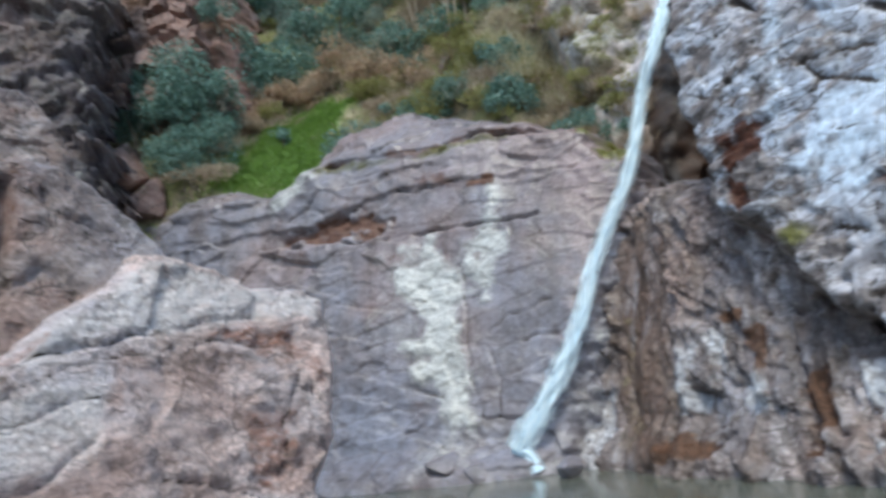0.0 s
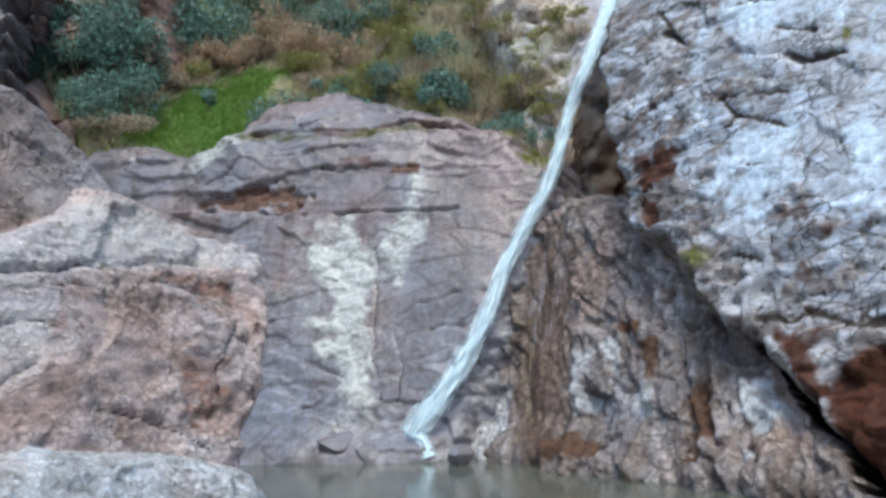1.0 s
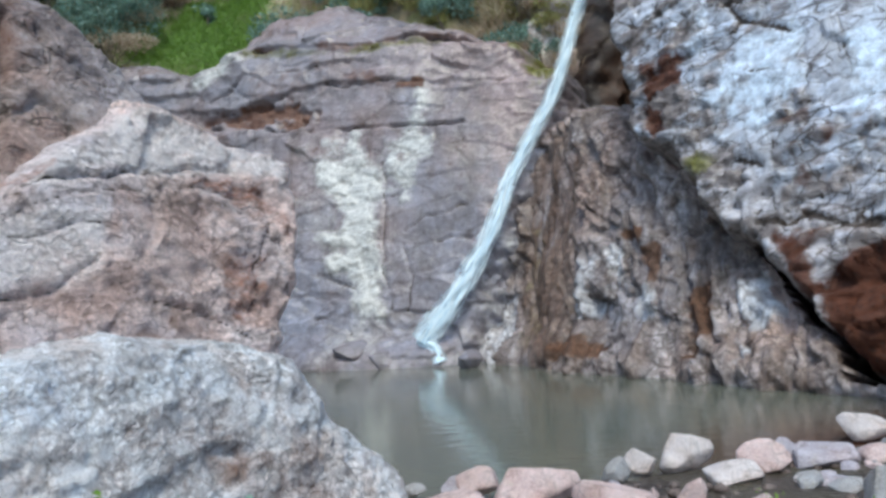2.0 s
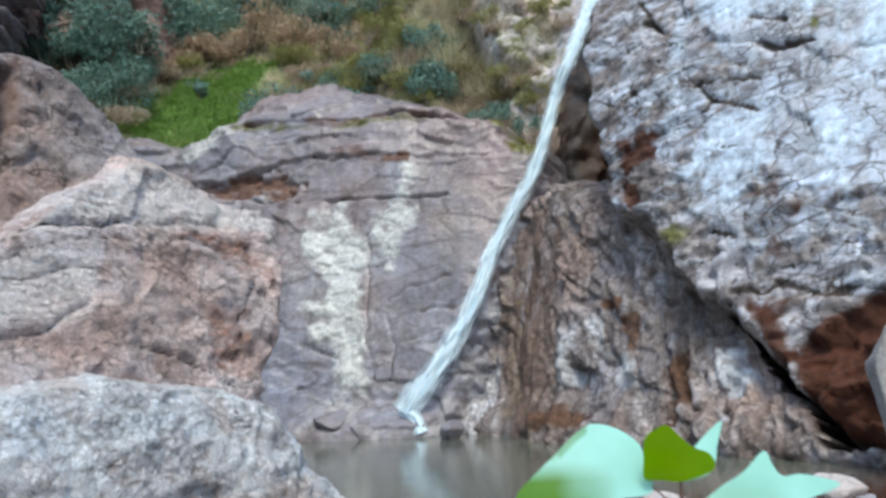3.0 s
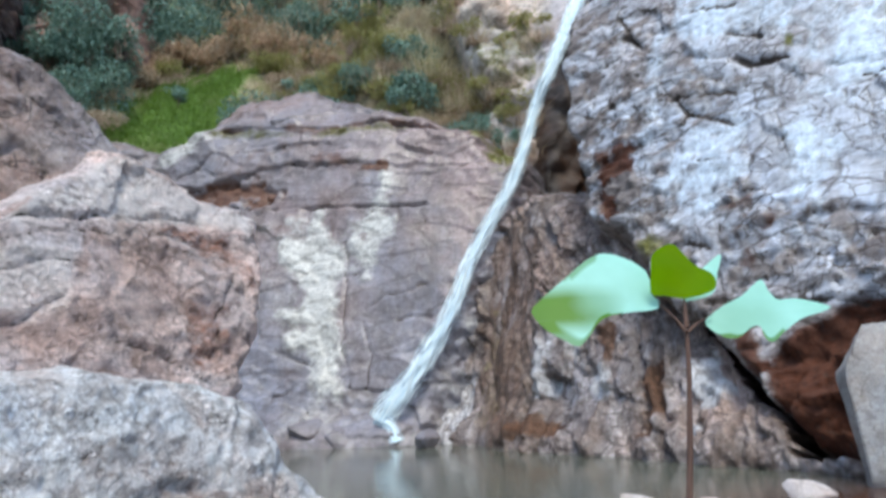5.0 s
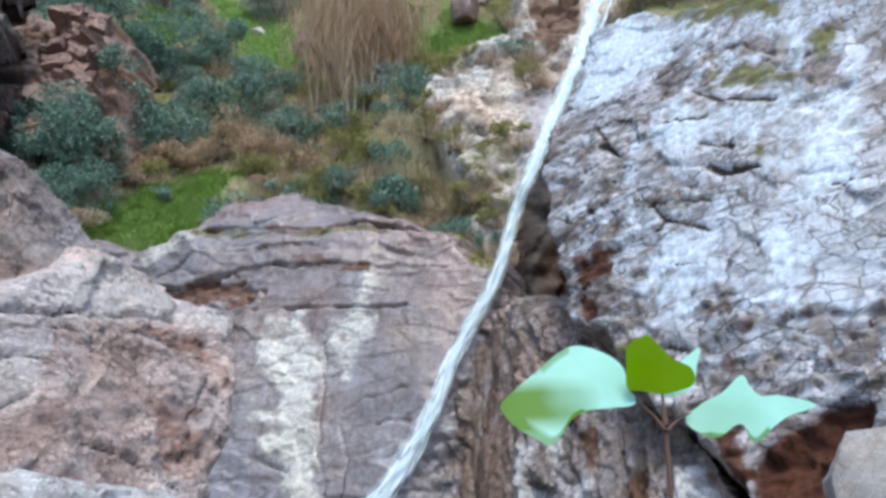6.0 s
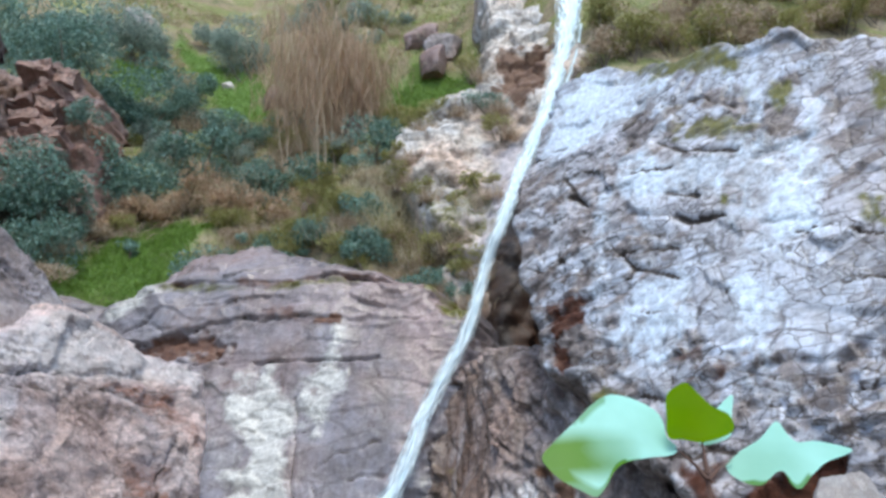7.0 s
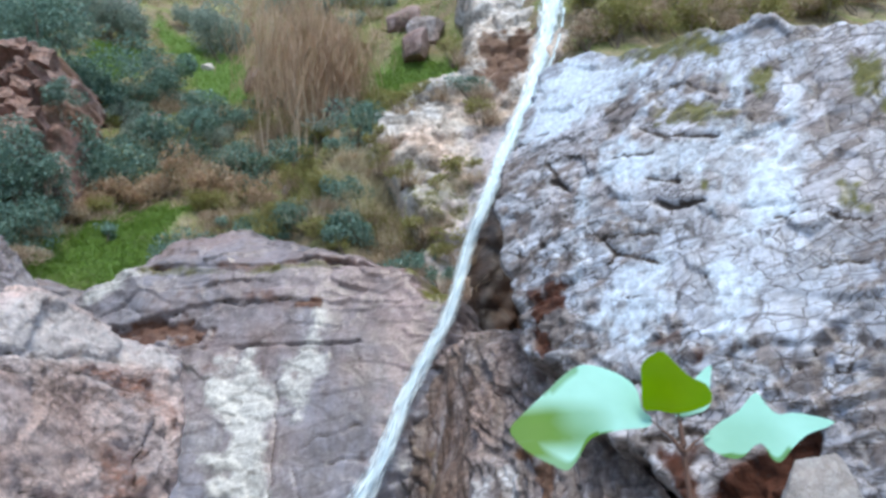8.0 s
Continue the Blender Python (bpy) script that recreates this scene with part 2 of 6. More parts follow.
    if nubs:
        where = node("VectorMath", operation="MULTIPLY_ADD", i0=node("TexNoise", Vector=pos, Scale=nub_size * 0.6, Detail=3.0).outputs[1], i1=(1.6 / nub_size,) * 3, i2=pos).outputs[0]
        nub = node("TexVoronoi", feature="F1", Vector=where, Scale=nub_size).outputs[0]
        sparse = ramp(nt, node, node("TexNoise", Vector=pos, Scale=nub_size * 0.16, Detail=4.0).outputs[0], [(0.36, (0, 0, 0)), (0.54, (1, 1, 1))])
        # Bright nub tops and dark gaps put the relief's shading into the colour.
        crumb_shading = ramp(nt, node, nub, [(0.1, (1.55, 1.54, 1.52)), (0.34, (1.05, 1.05, 1.05)), (0.5, (0.9, 0.88, 0.87)), (0.68, (0.4, 0.35, 0.32))])
        col = blend(node, node("Math", operation="MULTIPLY", i0=sparse, i1=nubs).outputs[0], col, crumb_shading, "MULTIPLY")
    nt.links.new(col, bsdf.inputs["Base Color"])
    r = node("MapRange", Value=mid, i1=0.3, i2=0.7, i3=rough[0], i4=rough[1]).outputs[0]
    r = node("Math", operation="MAXIMUM", i0=r, i1=node("Math", operation="MULTIPLY", i0=node("Math", operation="ADD", i0=attr("rust"), i1=attr("dark")).outputs[0], i1=0.72).outputs[0]).outputs[0]
    nt.links.new(r, bsdf.inputs["Roughness"])
    height = node("Math", operation="MULTIPLY_ADD", i0=lines, i1=-0.6, i2=node("Math", operation="MULTIPLY_ADD", i0=mid, i1=1.2 * lump, i2=node("Math", operation="MULTIPLY", i0=fine, i1=0.35).outputs[0]).outputs[0]).outputs[0]
    if nubs:
        height = node("Math", operation="MULTIPLY_ADD", i0=node("Math", operation="MULTIPLY", i0=nub, i1=sparse).outputs[0], i1=-1.1 * nubs, i2=height).outputs[0]
    if steps is not None:
        height = node("Math", operation="ADD", i0=height, i1=steps).outputs[0]
    nt.links.new(node("Bump", Strength=bump, Distance=0.08, Height=height).outputs[0], bsdf.inputs["Normal"])
    return m


SLAB = rock_material("grey mauve rock", [(0.18, 0.137, 0.134), (0.228, 0.195, 0.207), (0.275, 0.25, 0.274), (0.2, 0.15, 0.145)], 1.6, 1.0, 0.55, (1, 1, 0.9), (0.25, 0.5), 0.3, lump=0.25, hue=0.6, streak=0.45, speck_amount=0.28, gate_at=0.57, rust=(0.13, 0.058, 0.036), pink=(0.34, 0.25, 0.245), pale=(0.54, 0.52, 0.5), shred=0.75, nubs=0.25, nub_size=5.0, plates=((0.9, (0.7, 0.7, 1.5), (0.1, 0.1, 0), 0.3), (3.2, (0.7, 0.7, 1.5), (0.1, 0.15, 0), 0.3)))
RIBS = rock_material("brown ribbed rock", [(0.105, 0.07, 0.06), (0.245, 0.19, 0.18), (0.41, 0.357, 0.355), (0.14, 0.095, 0.077)], 3.0, 2.6, 0.8, (1, 1, 0.35), (0.25, 0.55), 0.4, rust=(0.12, 0.058, 0.034), hue=0.6, streak=0.6, speck_amount=0.4, pale=(0.56, 0.55, 0.58), pink=(0.16, 0.105, 0.08), nubs=0.7, nub_size=10.0, shred=0.7, plates=((2.6, (1.5, 1.5, 0.6), (0.1, -0.25, 0), 0.6), (7.0, (1.4, 1.4, 0.7), (0.1, -0.2, 0), 0.5)))
PALE = rock_material("pale wet rock", [(0.37, 0.35, 0.37), (0.48, 0.5, 0.57), (0.58, 0.615, 0.71), (0.43, 0.41, 0.435)], 1.6, 1.6, 0.68, (1, 1, 0.7), (0.3, 0.55), 0.3, rust=(0.075, 0.022, 0.01), speck_amount=0.35, streak=0.4, hue=0.35, lump=0.28, gate_at=0.34, pink=(0.21, 0.165, 0.15), pale=(0.66, 0.745, 0.87), hairline=1.35, nubs=0.22, nub_size=9.0, shred=0.8, plates=((1.5, (0.8, 0.8, 1.5), (0.2, 0.3, 0), 0.6), (4.6, (0.8, 0.8, 1.5), (0.25, 0.35, 0), 0.85)))
PINK = rock_material("pinkish boulder rock", [(0.6, 0.44, 0.415), (0.76, 0.62, 0.6), (0.83, 0.72, 0.715), (0.66, 0.5, 0.47)], 9.0, 4.0, 0.6, (1, 1, 1.6), bump=0.7, streak=0.15, hue=0.4, speck_amount=0.55, lump=0.9, gate_at=0.48, pale=(0.84, 0.78, 0.77), rust=(0.34, 0.145, 0.095), shred=0.8, pink=(0.51, 0.35, 0.31), nubs=0.4, nub_size=34.0, plates=((2.6, (0.6, 0.6, 1.8), (0.1, 0.1, 0), 0.32), (9.0, (0.7, 0.7, 1.7), (0.1, 0.1, 0), 0.32)))
ROSE = rock_material("reddish boulder rock", [(0.18, 0.105, 0.09), (0.32, 0.235, 0.22), (0.44, 0.365, 0.35), (0.24, 0.15, 0.13)], 6.0, 3.0, 0.8, (1, 1, 1.4), bump=0.6, streak=0.25, hue=0.6, speck_amount=0.5, pale=(0.55, 0.51, 0.5), rust=(0.15, 0.06, 0.04), hairline=1.7, nubs=0.35, nub_size=26.0, gate_at=0.4, plates=((2.0, (0.9, 0.9, 1.2), (0.2, 0.2, 0), 0.45), (8.0, (1, 1, 1.2), (0.1, 0.1, 0), 0.3)))
GREY = rock_material("blue grey boulder rock", [(0.56, 0.5, 0.5), (0.74, 0.725, 0.755), (0.82, 0.83, 0.865), (0.63, 0.565, 0.565)], 10.0, 5.0, 0.5, bump=0.7, streak=0.15, hue=0.45, speck_amount=0.55, lump=0.9, gate_at=0.48, pale=(0.74, 0.755, 0.8), rust=(0.26, 0.15, 0.11), pink=(0.42, 0.31, 0.28), nubs=0.45, nub_size=30.0, plates=((5.0, (0.9, 0.9, 1.3), (0.1, 0.2, 0), 0.4), (14.0, (1, 1, 1.2), (0.1, 0.1, 0), 0.45)))
RED = rock_material("red brown outcrop rock", [(0.1, 0.058, 0.05), (0.27, 0.155, 0.13), (0.37, 0.26, 0.235), (0.15, 0.085, 0.07)], 2.2, 1.8, 0.9, hairline=1.6, plates=((2.2, (0.8, 0.8, 1.4), (0.1, 0.1, 0), 0.5),))
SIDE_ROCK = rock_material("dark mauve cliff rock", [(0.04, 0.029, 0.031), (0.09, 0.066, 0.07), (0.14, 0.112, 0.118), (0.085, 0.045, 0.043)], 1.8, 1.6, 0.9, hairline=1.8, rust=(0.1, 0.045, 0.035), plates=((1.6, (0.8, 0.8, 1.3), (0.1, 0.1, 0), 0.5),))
CREAM = rock_material("cream rock", [(0.28, 0.21, 0.17), (0.55, 0.475, 0.425), (0.7, 0.645, 0.61), (0.4, 0.315, 0.26)], 2.5, 1.8, 0.8, lump=0.7, pink=(0.5, 0.47, 0.53), nubs=0.4, nub_size=7.0, plates=((2.6, (0.7, 0.7, 1.6), (0.1, 0.1, 0), 0.5),))

# Wet brown rock, its tones darkened to carry the hollow's shade.
CAVERN = rock_material("wet brown rock darkened for hollow shade", [(0.03, 0.022, 0.02), (0.05, 0.036, 0.031), (0.085, 0.065, 0.056), (0.04, 0.027, 0.022)], 2.5, 2.0, 0.8, rough=(0.3, 0.6), rust=(0.07, 0.032, 0.018))


def earth_material():
    m, nt, bsdf, node = node_kit("earth with dry litter")
    pos = node("TexCoord").outputs["Object"]
    big = node("TexNoise", Vector=pos, Scale=0.5, Detail=6.0).outputs[0]
    fine = node("TexNoise", Vector=pos, Scale=9.0, Detail=8.0, Roughness=0.7).outputs[0]
    a = ramp(nt, node, big, [(0.35, (0.17, 0.17, 0.07)), (0.46, (0.3, 0.23, 0.15)), (0.55, (0.22, 0.24, 0.08)), (0.68, (0.4, 0.32, 0.23))])
    b = ramp(nt, node, fine, [(0.3, (0.3, 0.3, 0.3)), (0.55, (1, 1, 1)), (0.75, (1.6, 1.5, 1.3))])
    col = blend(node, 0.8, a, b, "MULTIPLY")
    green = node("Attribute", attribute_name="grass").outputs["Fac"]
    col = blend(node, green, col, blend(node, fine, rgb(0.08, 0.15, 0.03), rgb(0.15, 0.25, 0.05)))
    nt.links.new(col, bsdf.inputs["Base Color"])
    bsdf.inputs["Roughness"].default_value = 0.9
    nt.links.new(node("Bump", Strength=0.8, Distance=0.1, Height=fine).outputs[0], bsdf.inputs["Normal"])
    return m


def gravel_material():
    m, nt, bsdf, node = node_kit("wet gravel")
    pos = node("TexCoord").outputs["Object"]
    v = node("TexVoronoi", Vector=pos, Scale=28.0)
    tone = node("SeparateColor", Color=v.outputs[1]).outputs[0]
    col = blend(node, 1.0, ramp(nt, node, v.outputs[0], [(0.0, (1, 1, 1)), (0.7, (0.3, 0.28, 0.27))]), ramp(nt, node, tone, [(0.0, (0.05, 0.035, 0.03)), (0.5, (0.085, 0.062, 0.055)), (1.0, (0.15, 0.12, 0.11))]), "MULTIPLY")
    n = node("TexNoise", Vector=pos, Scale=2.0, Detail=6.0).outputs[0]
    col = blend(node, ramp(nt, node, n, [(0.4, (0, 0, 0)), (0.65, (1, 1, 1))]), col, rgb(0.075, 0.062, 0.04))
    nt.links.new(col, bsdf.inputs["Base Color"])
    bsdf.inputs["Roughness"].default_value = 0.45
    nt.links.new(node("Bump", Strength=0.7, Distance=0.03, Height=v.outputs[0]).outputs[0], bsdf.inputs["Normal"])
    return m


def pool_material():
    m, nt, bsdf, node = node_kit("murky pool water")
    pos = node("TexCoord").outputs["Object"]
    big = node("TexNoise", Vector=pos, Scale=0.6, Detail=3.0).outputs[0]
    col = ramp(nt, node, big, [(0.35, (0.1, 0.112, 0.094)), (0.65, (0.135, 0.135, 0.108))])
    shoal = node("Attribute", attribute_name="shoal").outputs["Fac"]
    col = blend(node, shoal, col, rgb(0.085, 0.042, 0.03))
    nt.links.new(col, bsdf.inputs["Base Color"])
    bsdf.inputs["Roughness"].default_value = 0.07
    bsdf.inputs["IOR"].default_value = 1.33
    mp = node("Mapping", Vector=pos, Scale=(1.0, 1.6, 1.0)).outputs[0]
    w = node("TexNoise", Vector=mp, Scale=5.0, Detail=4.0, Roughness=0.55).outputs[0]
    nt.links.new(node("Bump", Strength=0.14, Distance=0.03, Height=w).outputs[0], bsdf.inputs["Normal"])
    return m


def fall_material():
    m, nt, bsdf, node = node_kit("falling white water")
    uv = node("Attribute", attribute_name="run").outputs["Fac"]
    across = node("Attribute", attribute_name="across").outputs["Fac"]
    v = node("CombineXYZ", X=node("Math", operation="MULTIPLY", i0=across, i1=4.0).outputs[0], Y=node("Math", operation="MULTIPLY", i0=uv, i1=1.8).outputs[0]).outputs[0]
    n = node("TexNoise", Vector=v, Scale=1.6, Detail=8.0, Roughness=0.7, Distortion=0.7).outputs[0]
    col = ramp(nt, node, n, [(0.34, (0.44, 0.62, 0.78)), (0.47, (0.66, 0.83, 0.95)), (0.62, (0.86, 0.95, 1.0))])
    nt.links.new(col, bsdf.inputs["Base Color"])
    bsdf.inputs["Roughness"].default_value = 0.3
    edge = node("Math", operation="SUBTRACT", i0=1.0, i1=node("Math", operation="ABSOLUTE", i0=across).outputs[0]).outputs[0]
    thin = node("Attribute", attribute_name="thin").outputs["Fac"]
    cover = node("Math", operation="MULTIPLY_ADD", i0=edge, i1=1.5, i2=node("Math", operation="SUBTRACT", i0=node("Math", operation="MULTIPLY_ADD", i0=n, i1=4.0, i2=-1.75).outputs[0], i1=thin).outputs[0])
    cover.use_clamp = True
    nt.links.new(cover.outputs[0], bsdf.inputs["Alpha"])
    nt.links.new(node("Bump", Strength=0.5, Distance=0.04, Height=n).outputs[0], bsdf.inputs["Normal"])
    return m


def leaf_material(name, tones, rough=0.5, through=0.5):
    m, nt, bsdf, node = node_kit(name)
    rnd = node("NewGeometry").outputs["Random Per Island"]
    col = ramp(nt, node, rnd, [(k / (len(tones) - 1), c) for k, c in enumerate(tones)])
    nt.links.new(col, bsdf.inputs["Base Color"])
    bsdf.inputs["Roughness"].default_value = rough
    lit = node("BsdfTranslucent", Color=col)
    mix = node("MixShader", Fac=through, i1=bsdf.outputs[0], i2=lit.outputs[0])
    nt.links.new(mix.outputs[0], nt.nodes["Material Output"].inputs[0])
    return m


def wood_material(name, a, b):
    m, nt, bsdf, node = node_kit(name)
    n = node("TexNoise", Vector=node("Mapping", Vector=node("TexCoord").outputs["Object"], Scale=(1, 1, 0.2)).outputs[0], Scale=40.0, Detail=5.0).outputs[0]
    nt.links.new(ramp(nt, node, n, [(0.35, a), (0.65, b)]), bsdf.inputs["Base Color"])
    bsdf.inputs["Roughness"].default_value = 0.8
    return m


EARTH, GRAVEL, POOL, FALL = earth_material(), gravel_material(), pool_material(), fall_material()
TEAL = leaf_material("blue green leaves", [(0.06, 0.125, 0.095), (0.165, 0.295, 0.25), (0.33, 0.48, 0.42), (0.13, 0.21, 0.12)], 0.45, 0.25)
OLIVE = leaf_material("olive green leaves", [(0.2, 0.21, 0.06), (0.33, 0.33, 0.11), (0.43, 0.4, 0.16), (0.3, 0.25, 0.1)], 0.5, 0.3)
DRY = leaf_material("dry stalks", [(0.38, 0.28, 0.2), (0.53, 0.42, 0.31), (0.66, 0.56, 0.44), (0.32, 0.22, 0.16)], 0.7)
PALE_STRAW = leaf_material("pale straw", [(0.55, 0.47, 0.3), (0.68, 0.6, 0.42), (0.76, 0.7, 0.54), (0.5, 0.46, 0.24)], 0.7)
TWIG = leaf_material("brown hanging twigs", [(0.36, 0.24, 0.16), (0.54, 0.38, 0.27), (0.68, 0.53, 0.4), (0.42, 0.33, 0.18)], 0.7)
LAWN = leaf_material("bright green grass", [(0.1, 0.19, 0.025), (0.17, 0.3, 0.045), (0.23, 0.37, 0.06), (0.13, 0.2, 0.04)], 0.5, 0.4)
# Leaf tones greyed and lightened so the colour carries the slope's haze.
HAZE = leaf_material("green leaves paled for haze", [(0.225, 0.300, 0.255), (0.345, 0.420, 0.375), (0.480, 0.540, 0.480)])
BARK = wood_material("grey brown bark", (0.1, 0.075, 0.055), (0.2, 0.16, 0.12))

# ---- the leaning planes of the rock bodies ----
P_SLAB = Plane((0, 11.63), (1, -0.35), 0.30)
P_RIBS = Plane((1.0, 11.1), (2.7, -4.7), 0.35)
P_CLIFF = Plane((0.78, 9.68), (2.6, -3.2), 0.35)
P_GULLY = Plane((0.6, 11.9), (1, -0.35), 0.42)
P_NEAR = Plane((-0.35, 3.55), (0.72, 1.0), 0.35)

# ---- ground, hillside, pool ----
def bank_z(x, y):
    """A low bank of rubble against the near boulder."""
    return 0.36 * np.exp(-(((x + 1.15) / 0.55) ** 2 + ((y - 2.0) / 0.42) ** 2))


def build_ground():
    xs = np.concatenate([np.linspace(-400, -9, 24), np.arange(-8.9, 9, 0.12), np.linspace(9.1, 400, 24)])
    ys = np.concatenate([np.linspace(-400, -7, 24), np.arange(-6.9, 6, 0.12), np.linspace(6.2, 16, 24)])
    gx, gy = np.meshgrid(xs, ys)
    shore = 3.75 + 0.25 * (gx - 0.8) + 0.25 * fbm(gx * 0.9, gy * 0.9, 0, 3, 3)
    z = 0.05 + 0.03 * fbm(gx * 2.5, gy * 2.5, 0, 4, 9) - 0.5 * smooth(-0.3, 1.6, gy - shore) + 0.1 * smooth(2, -2, gy) + bank_z(gx, gy)
    far = np.maximum(np.hypot(gx, gy) - 16, 0)
    z = z + np.where(gy < 8, np.minimum(far * 0.25, 30), 0)
    idx = np.arange(gx.size).reshape(gx.shape)
    quad = np.stack([idx[:-1, :-1], idx[:-1, 1:], idx[1:, 1:], idx[1:, :-1]], -1).reshape(-1, 4)
    tagged(new("ground", mesh_of("ground", np.stack([gx, gy, z], -1).reshape(-1, 3), quad, GRAVEL)), "wet reddish gravel bank around the pool", "ground", kind="structure")


def hill_z(x, y):
    z = hill_base(x, y)
    return z + smooth(0.5, 3, z) * (0.3 * fbm(x * 0.4, y * 0.4, 0, 5, 21) + 0.1 * fbm(x * 2, y * 2, 0, 4, 22))


LAWNS = [
    [(-6.93, 16.55), (-6.43, 17.07), (-5.90, 17.65), (-5.33, 18.36), (-4.54, 18.52), (-3.14, 18.28), (-3.67, 17.83), (-4.08, 17.31), (-3.80, 17.00), (-4.54, 16.60), (-5.02, 16.30), (-5.81, 16.30), (-6.61, 16.30)],
    [(-7.28, 29.94), (-5.42, 28.47), (-3.48, 26.73), (-2.45, 25.37), (-2.07, 23.52), (-3.40, 23.29), (-4.78, 24.38), (-5.92, 26.61)],
    [(0.95, 19.05), (2.41, 19.51), (3.65, 18.63), (4.30, 17.77), (3.88, 17.69), (2.72, 17.82), (1.54, 18.59), (0.71, 18.14)],
    [(-8.42, 23.96), (-8.47, 25.72), (-7.12, 27.00), (-6.85, 25.36), (-7.37, 23.26)],
]


def lawn_sd(x, y):
    """How far a place lies from the nearest lawn."""
    return np.minimum.reduce([poly_sd(np.atleast_1d(np.asarray(x, float)), np.atleast_1d(np.asarray(y, float)), o) for o in LAWNS])


def off_lawn(rows, small=0.6):
    return [r for r in rows if r[3] < small or lawn_sd(r[0], r[1])[0] > 0.1]


def build_hillside():
    xs, ys = np.arange(-26, 22, 0.2), np.arange(10, 46, 0.2)
    gx, gy = np.meshgrid(xs, ys)
    z = hill_z(gx, gy)
    grass = 0 * gx
    for outline in LAWNS:
        grass = np.maximum(grass, patch(gx, gy, outline, 0.3, 0.4, 33, 1.5))
    idx = np.arange(gx.size).reshape(gx.shape)
    quad = np.stack([idx[:-1, :-1], idx[:-1, 1:], idx[1:, 1:], idx[1:, :-1]], -1).reshape(-1, 4)
    me = mesh_of("hillside", np.stack([gx, gy, z], -1).reshape(-1, 3), quad, EARTH, True, {"grass": grass.ravel()})
    tagged(new("hillside", me), "steep earthy hillside with dry litter and grass", "hillside", kind="structure")


def build_pool():
    xs, ys = np.arange(-7, 7, 0.12), np.arange(2.4, 14.4, 0.12)
    gx, gy = np.meshgrid(xs, ys)
    shoal = smooth(2.0, 0.0, gy - 3.4 - 0.45 * np.maximum(gx - 0.5, 0)) * smooth(0.2, 2.2, gx)
    idx = np.arange(gx.size).reshape(gx.shape)
    quad = np.stack([idx[:-1, :-1], idx[:-1, 1:], idx[1:, 1:], idx[1:, :-1]], -1).reshape(-1, 4)
    me = mesh_of("pool", np.stack([gx, gy, 0 * gx], -1).reshape(-1, 3), quad, POOL, True, {"shoal": shoal.ravel()})
    tagged(new("pool", me), "still murky grey green pool below the waterfall", "water", kind="structure")


build_ground(), build_hillside(), build_pool()

# ---- rock bodies ----
zero = lambda u, v: {"pale": 0 * u, "rust": 0 * u, "moss": 0 * u, "dark": 0 * u, "pink": 0 * u}


def blocky(u, v, size, seed, tall=1.0, tip=0.5):
    f1, f2, rnd, tilt = cells(u / size + 0.3 * fbm(u / size, v / size, 0, 3, seed), v / size / tall + 0.3 * fbm(u / size, v / size, 4, 3, seed), seed)
    return rnd + tip * tilt, f2 - f1


def facets(u, v, size, seed, tall=1.0, tip=1.1, warp=0.1):
    """Flat broken faces, each with its own height and tilt, and the distance to their edges."""
    x, y = u / size, v / size / tall
    f1, f2, rnd, tilt = cells(x + warp * fbm(x, y, 0, 3, seed), y + warp * fbm(x, y, 4, 3, seed), seed)
    return rnd - 0.5 + tip * tilt, f2 - f1


SLAB_JOINTS = [
    ([(-5.90, 4.80), (-4.58, 4.63), (-3.22, 4.42), (-2.07, 4.27), (-0.93, 4.17), (0.16, 4.06)], 0.05, 0.08),
    ([(-6.32, 5.23), (-4.78, 4.99), (-4.14, 5.04), (-3.41, 5.24), (-2.67, 5.27), (-1.70, 5.10), (-0.78, 5.03), (0.11, 4.87), (0.85, 4.84)], 0.04, 0.06),
    ([(-4.34, 6.22), (-3.30, 6.16), (-2.27, 5.96), (-1.09, 5.96), (0.06, 5.83), (0.94, 5.47)], 0.07, 0.11),
    ([(-5.37, 5.25), (-4.24, 5.62), (-3.23, 5.67), (-2.24, 5.67)], 0.05, 0.06),
    ([(-3.03, 5.21), (-2.90, 4.48)], 0.04, 0.04),
    ([(-1.24, 2.88), (-0.83, 3.06), (-0.19, 2.95), (0.53, 2.95)], 0.024, 0.025),
    ([(-0.86, 2.23), (-0.36, 2.40), (0.25, 2.56)], 0.026, 0.03),
    ([(-1.42, 3.53), (-1.25, 2.46), (-1.22, 1.65), (-0.99, 0.88)], 0.04, 0.045),
    ([(-0.95, 2.04), (-0.69, 1.44), (-0.74, 0.87)], 0.03, 0.03),
    ([(-0.32, 2.00), (0.27, 2.07)], 0.035, 0.04),
    ([(-3.06, 3.34), (-2.40, 3.18)], 0.03, 0.03),
    ([(-2.76, 1.72), (-2.17, 1.49), (-1.71, 1.28)], 0.04, 0.05),
    ([(-0.92, 4.04), (0.17, 3.80), (0.69, 3.87)], 0.022, 0.02),
    ([(0.06, 3.94), (0.20, 3.39), (0.02, 2.99)], 0.024, 0.02),
    ([(-2.40, 0.77), (-2.09, 0.90), (-1.72, 0.52)], 0.05, 0.05),
]
